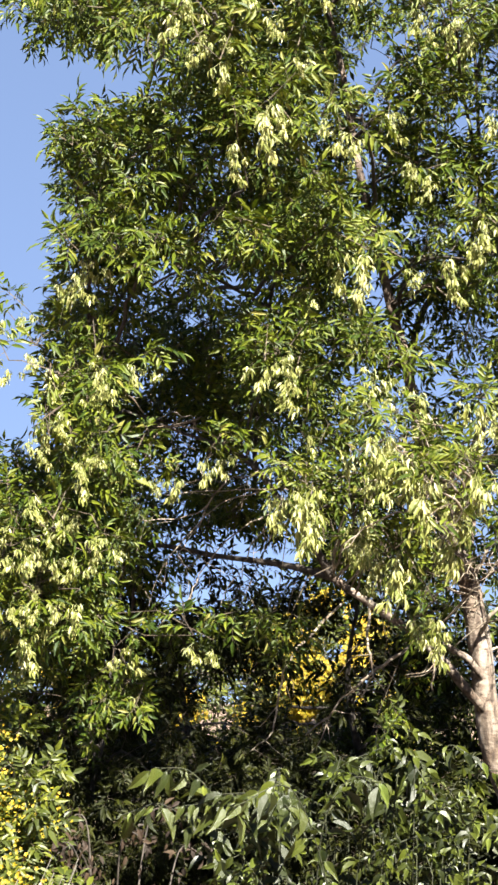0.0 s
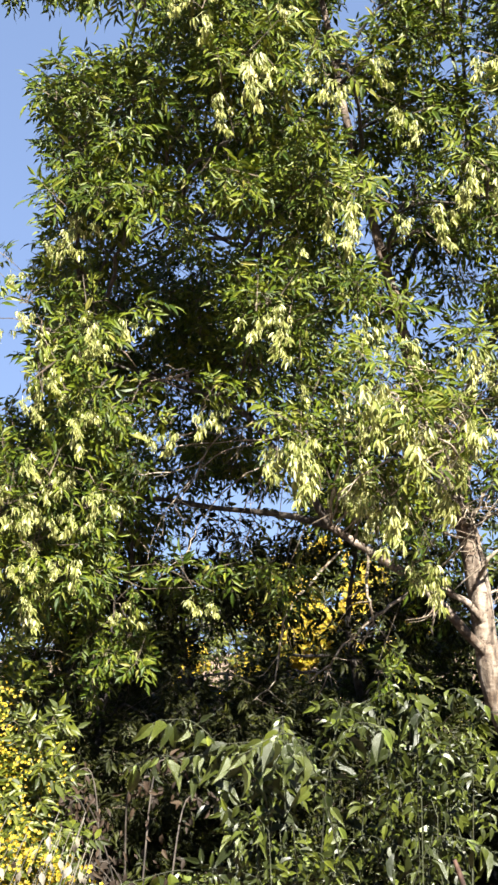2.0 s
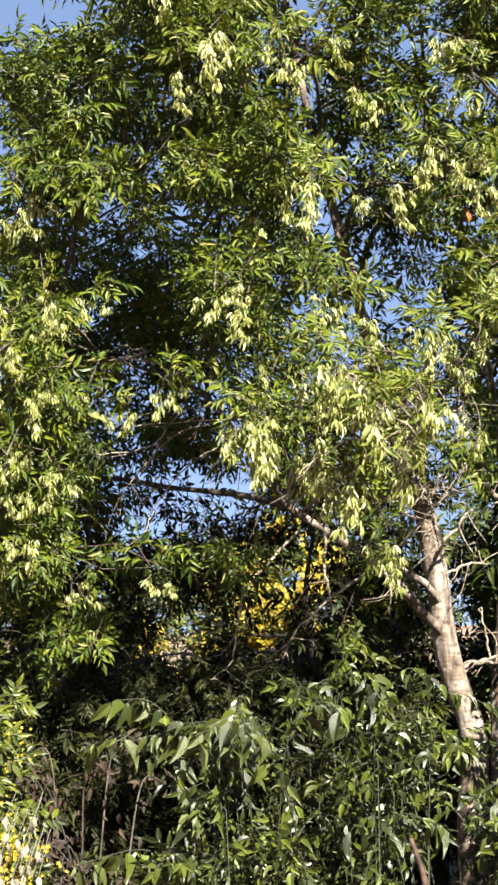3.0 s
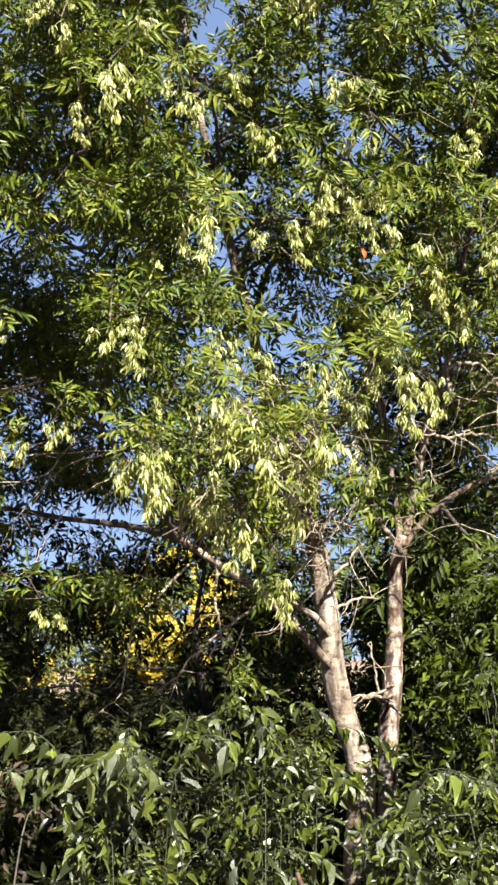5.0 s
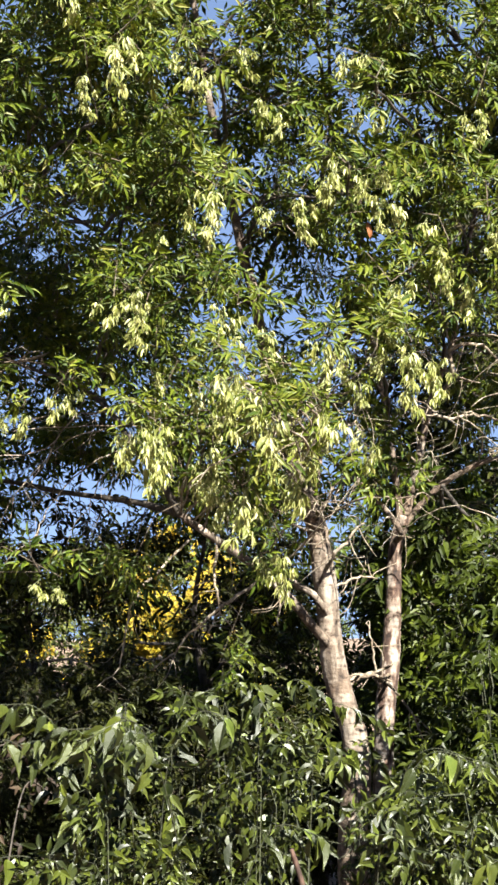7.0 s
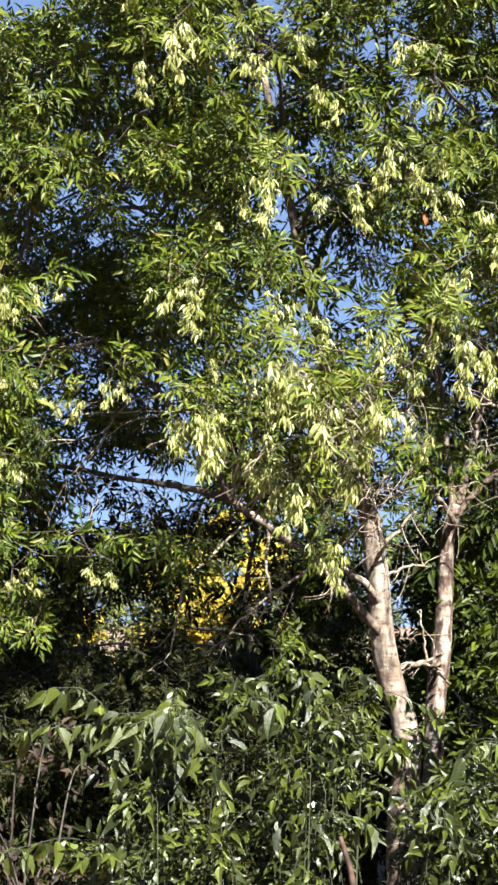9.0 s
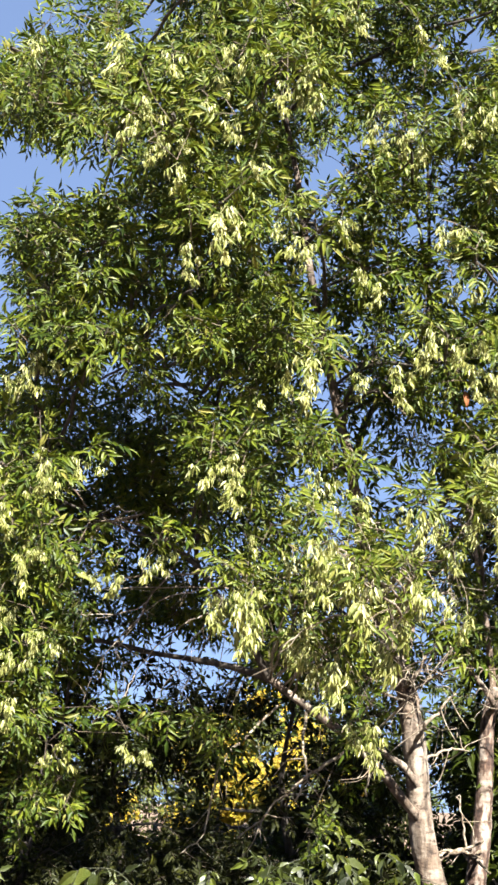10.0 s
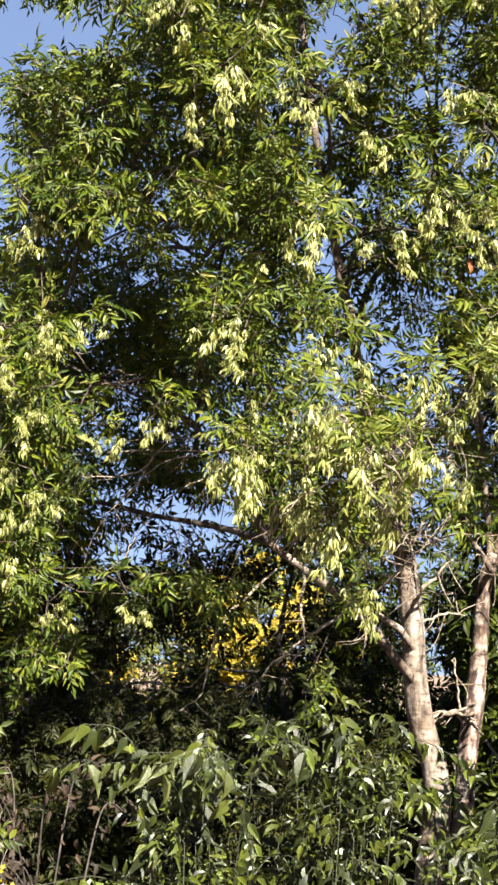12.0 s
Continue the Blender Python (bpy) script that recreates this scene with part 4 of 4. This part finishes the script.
# ---- yellow flowering bushes ----
def flower_bush(x, y, top, width, n, flowers, seed, label, petal_size, low=0.08):
    rng = np.random.default_rng(seed)
    ob = thing("flowering_bush", x, y, label, "bush", "yellow flowering bushes")
    p = []
    while len(p) < n:
        q = rng.uniform((-1, -1, low), (1, 1, 1))
        if q[0] ** 2 + 0.6 * q[1] ** 2 < 1.05 - q[2] ** 5 and noise.noise((q[0] * 3, q[1] * 3 + seed, q[2] * 3)) > -0.3:
            p.append((x + q[0] * width, y + q[1] * width * 0.5, q[2] * top))
    p = np.array(p)
    for k in range(9):
        e = p[rng.integers(n)]
        sx = x + rng.normal(0, 0.25 * width)
        stem("stem", [(sx, y + rng.normal(0, 0.1), -0.03), (sx * 0.6 + e[0] * 0.4, y, top * 0.35), (e[0], e[1], max(e[2], top * 0.7))],
             0.012, 0.005, twig_brown, ob, "thin brown stem" if k == 0 else "", 6, 0.08, seed + k)
    spine = np.array([(x + a * width * 0.5, y, b * top) for a in (-1, -0.5, 0, 0.5, 1) for b in (0.1, 0.3, 0.5, 0.7)])
    out = rng.normal(0, 0.6, p.shape) + np.array([0, -0.4, 0.5])
    lv, tw, _ = sprays(p, out, rng, 0.2, 0.055, 0.36, 0.25)
    part("foliage", mesh_of("foliage", moved(lv[0], ob), lv[1], gold_leaf), ob, "yellow-green feathered leaves", "stuff")
    br, ln = boughs(p, spine, 14, rng, 0.01)
    v, f = joined([tw, ln])
    part("twigwork", mesh_of("twigwork", moved(v, ob), f, twig_brown), ob, "", "stuff")
    front = p[np.argsort(p[:, 1])[:int(n * 0.6)]]
    c = front[rng.choice(len(front), n // 3)][rng.integers(0, n // 3, flowers)] + rng.normal(0, 0.07, (flowers, 3)) + np.array([0, -0.12, 0.06])
    b, d, nn, L = [], [], [], []
    for q in c:
        for _ in range(rng.integers(3, 7)):
            o = q + rng.normal(0, 0.022, 3)
            axis = unit((rng.normal(0, 0.5, 3) + np.array([0, -0.8, 0.4]))[None])[0]
            u = unit(np.cross(axis, rng.standard_normal(3))[None])[0]
            w = np.cross(axis, u)
            for a in range(5):
                r = u * math.cos(a * 1.2566) + w * math.sin(a * 1.2566)
                b.append(o)
                d.append(r + axis * 0.5)
                nn.append(axis)
                L.append(petal_size)
    L = np.array(L)
    fv, ff = blades(np.array(b), np.array(d), np.array(nn), L, L * 0.75, KITE, KITE_TRIS)
    part("blossom", mesh_of("blossom", moved(fv, ob), ff, petal), ob, "clusters of small golden yellow flowers", "stuff")
    return ob


bush_left = flower_bush(-1.36, 6.75, 1.06, 0.60, 270, 2800, 61, "sunlit bush covered in golden yellow flowers", 0.0115)
flower_bush(-1.13, 7.05, 1.5, 0.26, 50, 260, 64, "tall loose bush with orange-yellow flowers on bare brown stems", 0.009, 0.5)
flower_bush(0.4, 15.2, 2.42, 1.4, 300, 2600, 62, "golden yellow flowering bush behind the ash tree", 0.026)
flower_bush(-2.6, 15.6, 2.9, 1.3, 280, 1000, 63, "yellow-green flowering bush farther behind", 0.024)


def dry_pods():
    """Pale dry leaves caught in the front of the flowering bush."""
    rng = np.random.default_rng(66)
    n = 40
    p = np.stack([rng.uniform(-1.0, -0.62, n), rng.uniform(6.1, 6.25, n), 0.72 + 0.24 * rng.random(n) ** 2.2], -1)
    d = np.stack([rng.normal(0, 0.35, n), rng.normal(0, 0.3, n), -np.ones(n)], -1)
    L = rng.uniform(0.032, 0.055, n)
    v, f = blades(p, d, np.array([[0, -1.0, 0.3]]) + rng.normal(0, 0.4, (n, 3)), L, L * 0.5)
    top = p.copy()
    top[:, 1] += 0.35
    top[:, 2] += 0.06
    rv, rf = rods(top, p, np.full(n, 0.002))
    v, f = joined([(v, f), (rv, rf)])
    part("dry_leaves", mesh_of("dry_leaves", moved(v, bush_left), f, dry_pale), bush_left, "pale papery dry leaves", "stuff")


dry_pods()

def withered_bush():
    """A low dead bush: thin curved branches that still carry brown leaves."""
    rng = np.random.default_rng(67)
    ob = thing("withered_bush", -0.55, 7.3, "low withered bush with reddish-brown dead leaves", "bush")
    tips = []
    for k in range(18):
        x = -0.55 + rng.normal(0, 0.08)
        e = np.array([rng.uniform(-0.95, -0.2), rng.uniform(7.0, 7.5), rng.uniform(0.5, 1.12)])
        line = [(x, 7.3, -0.03), (x * 0.5 + e[0] * 0.5, 7.3, e[2] * 0.6), tuple(e), tuple(e + np.array([np.sign(e[0] - x) * 0.12, -0.02, -0.03]))]
        stem("branch", line, 0.006, 0.002, bark_shade_tone, ob, "", 6, 0.1, 200 + k)
        tips.append(smooth_line(line, 8)[8:])
    tips = np.vstack(tips)
    n = 520
    p = tips[rng.integers(0, len(tips), n)] + rng.normal(0, 0.035, (n, 3))
    d = rng.normal(0, 0.6, (n, 3)) + np.array([0, 0, -0.7])
    L = rng.uniform(0.03, 0.065, n)
    v, f = blades(p, d, np.array([[0, -1.0, 0.4]]) + rng.normal(0, 0.6, (n, 3)), L, L * 0.4)
    part("dead_leaves", mesh_of("dead_leaves", moved(v, ob), f, dead_leaf), ob, "curled reddish-brown dead leaves", "stuff")


withered_bush()

# ---- broad-leaved shrub in front ----
def broad_blades(base, ahead, normal, length, width):
    return blades(base, ahead, normal, length, width, BROAD, BROAD_TRIS)


def foot_view(p, wide=0.0):
    """A thin spot in the shrub before the foot of the big trunk."""
    k = 8.0 / p[:, 1]
    s = (8.0 - p[:, 1]) / 0.70
    sunny = (np.abs(p[:, 0] - 0.29 * s - 1.27) < 0.10) & (np.abs(p[:, 2] - 0.66 * s - 0.85) < 0.36)
    return sunny | (np.abs(p[:, 0] * k - 1.215) < 0.12 + wide) & (np.abs(1.6 + (p[:, 2] - 1.6) * k - 0.50) < 0.19 + wide)


def shrub(name, x0, x1, y0, y1, profile, stems, seed, label, size, mat, single_mat, picked, shoots, floor=0.3, sway=0.22, arches=(), leaflet=0.068):
    """Arching stems with opposite, hanging, pointed leaves. profile: height of its top along x."""
    rng = np.random.default_rng(seed)
    ob = thing(name, (x0 + x1) / 2, (y0 + y1) / 2, label, "shrub")
    base, ahead, normal, length, rodsa, rodsb, stalks = [], [], [], [], [], [], []
    for k in range(stems):
        x, y = rng.uniform(x0, x1), rng.uniform(y0, y1)
        top = np.interp(x, *profile) * rng.uniform(0.45, 1.1) ** 0.8
        lean = np.array([rng.normal(0, sway), rng.normal(-0.12, 0.15), 0])
        line = smooth_line([(x - lean[0] * 0.8, y - lean[1], -0.03), (x - lean[0] * 0.3, y - 0.2 * lean[1], top * 0.55),
                            (x + lean[0] * 0.5, y + lean[1] * 0.6, top * 0.97), (x + lean[0] * 1.5, y + lean[1] * 1.4, top * 0.96)], 7)
        if k < len(arches):
            line = smooth_line(arches[k], 7)
        stalks.append(tube(line, 0.0034, 0.0014, 5, 0.04, k))
        fine = np.stack([np.interp(np.linspace(0.14, 1, 18), np.linspace(0, 1, len(line)), line[:, c]) for c in range(3)], -1)
        for q, p in enumerate(fine):
            t = unit((fine[min(q + 1, 17)] - fine[max(q - 1, 0)])[None])[0]
            a0 = rng.uniform(0, 6.28)
            for a in (a0, a0 + math.pi):
                r = np.array([math.cos(a), math.sin(a) * 0.8, 0]) + t * 0.5 + np.array([0, -0.2, 0.1 - 1.0 * rng.random()])
                r = unit((r + rng.normal(0, 0.2, 3))[None])[0]
                L = size * (0.32 + 0.98 * rng.random() ** 1.7)
                e = p + r * L * 0.22
                rodsa.append(p)
                rodsb.append(e)
                base.append(e)
                ahead.append(r + np.array([0, 0, -rng.uniform(0.1, 1.3)]))
                normal.append(np.array([0.1, -0.62, 0.72]) + rng.normal(0, 0.38, 3))
                length.append(L)
    base, ahead, normal, length = map(np.array, (base, ahead, normal, length))
    keep = ~foot_view(base)
    base, ahead, normal, length = base[keep], ahead[keep], normal[keep], length[keep]
    v, f = joined(stalks)
    part("stalkwork", mesh_of("stalkwork", moved(v, ob), f, stem_green, True), ob, "green arching stems", "stuff")
    v, f = rods(np.array(rodsa), np.array(rodsb), np.full(len(rodsa), 0.0016))
    part("stalkery", mesh_of("stalkery", moved(v, ob), f, stem_green), ob, "", "stuff")
    front = np.argsort(base[:, 1])[:picked]
    rest = np.setdiff1d(np.arange(len(base)), front)
    width = length * rng.uniform(0.30, 0.42, len(length))
    v, f = broad_blades(base[rest], ahead[rest], normal[rest], length[rest], width[rest])
    part("foliage", mesh_of("foliage", moved(v, ob), f, mat, True), ob, "glossy dark green pointed leaves", "stuff")
    # feathered shoots among the stems, leaving the foot of the big trunk in view
    px = rng.uniform(x0, x1, shoots)
    pz = np.interp(px, *profile)
    p = np.stack([px, rng.uniform(y0 - 0.05, y1, shoots), pz - 0.08 - (pz - floor) * rng.random(shoots) ** 1.2], -1)
    p = p[~foot_view(p, 0.08)]
    out = rng.normal(0, 0.6, p.shape) + np.array([0, -0.45, 0.35])
    lv, tw, _ = sprays(p, out, rng, 0.2, leaflet, 0.40, 0.5, 7, 2, loose=0.7, shape=BROAD, tris=BROAD_TRIS)
    part("shoot_leaves", mesh_of("shoot_leaves", moved(lv[0], ob), lv[1], mat, True), ob, "feathered green leaves on young shoots", "stuff")
    root = p * np.array([1, 1, 0.35]) + rng.normal(0, 0.08, p.shape)
    v, f = joined([tw, rods(root, p, np.full(len(p), 0.0024))])
    part("shootwork", mesh_of("shootwork", moved(v, ob), f, stem_green), ob, "", "stuff")
    one = broad_blades(np.zeros((1, 3)), np.array([[0, 1.0, 0]]), np.array([[0, 0, 1.0]]), np.ones(1), np.full(1, 0.37))
    me = mesh_of("leaf", *one, single_mat, True)
    for i in front:
        a = Vector(ahead[i]).normalized()
        c = a.cross(Vector(normal[i])).normalized()
        n = c.cross(a)
        m = Matrix((c, a, n)).transposed().to_4x4()
        m.translation = Vector(moved(base[i], ob))
        part("leaf", me, ob, at=m @ Matrix.Scale(length[i], 4))
    return ob


ARCHES = [  # long shoots that lean out of the shrub
    [(-0.05, 6.3, 0.3), (-0.10, 6.1, 0.85), (-0.16, 5.98, 1.10), (-0.30, 5.93, 1.24), (-0.44, 5.9, 1.21)],
    [(0.05, 6.3, 0.3), (0.0, 6.1, 0.9), (-0.07, 5.98, 1.17), (-0.20, 5.93, 1.35), (-0.33, 5.9, 1.37)],
    [(0.10, 6.3, 0.3), (0.06, 6.1, 0.9), (0.02, 5.98, 1.12), (-0.08, 5.93, 1.24), (-0.22, 5.9, 1.24)],
    [(0.16, 6.3, 0.3), (0.14, 6.1, 0.9), (0.10, 5.98, 1.15), (0.02, 5.93, 1.27), (-0.09, 5.9, 1.28)],
    [(0.2, 6.3, 0.3), (0.24, 6.1, 0.9), (0.27, 5.98, 1.18), (0.36, 5.93, 1.33), (0.47, 5.9, 1.32)],
]
front_shrub = shrub("broadleaf_shrub", -0.24, 1.35, 5.95, 6.8, ([-0.6, -0.4, -0.2, 0.1, 0.35, 0.6, 0.85, 1.4], [0.75, 0.95, 1.08, 1.26, 1.50, 1.48, 1.20, 1.14]), 42, 71,
                    "dark green shrub with large glossy pointed leaves", 0.098, shrub_leaf, shrub_leaf_big, 300, 130, arches=ARCHES, leaflet=0.05)
shrub("broadleaf_shrub", 1.54, 2.5, 6.8, 7.7, ([1.0, 1.40, 1.62, 2.1, 2.5], [1.0, 1.2, 1.9, 2.2, 2.35]), 34, 72,
      "fresh green shrub with pointed leaves beside the smaller ash trunk", 0.06, bush_leaf, shrub_leaf_big, 0, 620, 0.3, 0.09, leaflet=0.054)
shrub("broadleaf_shrub", 1.02, 2.0, 6.35, 6.9, ([0.9, 1.2, 1.5, 2.0], [0.75, 0.92, 1.05, 1.1]), 10, 73,
      "low shrub of feathery green shoots", 0.058, shrub_leaf, shrub_leaf_big, 0, 270, 0.3, 0.09, leaflet=0.054)
part("yellowing_leaf", mesh_of("yellowing_leaf", *broad_blades(np.zeros((1, 3)), np.array([[0.05, -0.2, -1.0]]), np.array([[0.2, -1.0, 0.3]]),
     np.array([0.058]), np.array([0.022])), lime_leaf), front_shrub, "single lime-yellow leaf", at=pose(*moved((-0.16, 5.95, 1.31), front_shrub)))

stem("dead_branch", [(0.79, 5.95, -0.03), (0.765, 5.9, 0.45), (0.735, 5.86, 0.70), (0.69, 5.85, 0.86)], 0.017, 0.009, bark_red, front_shrub, "bare reddish-brown dead branch", 8, 0.12, 99)
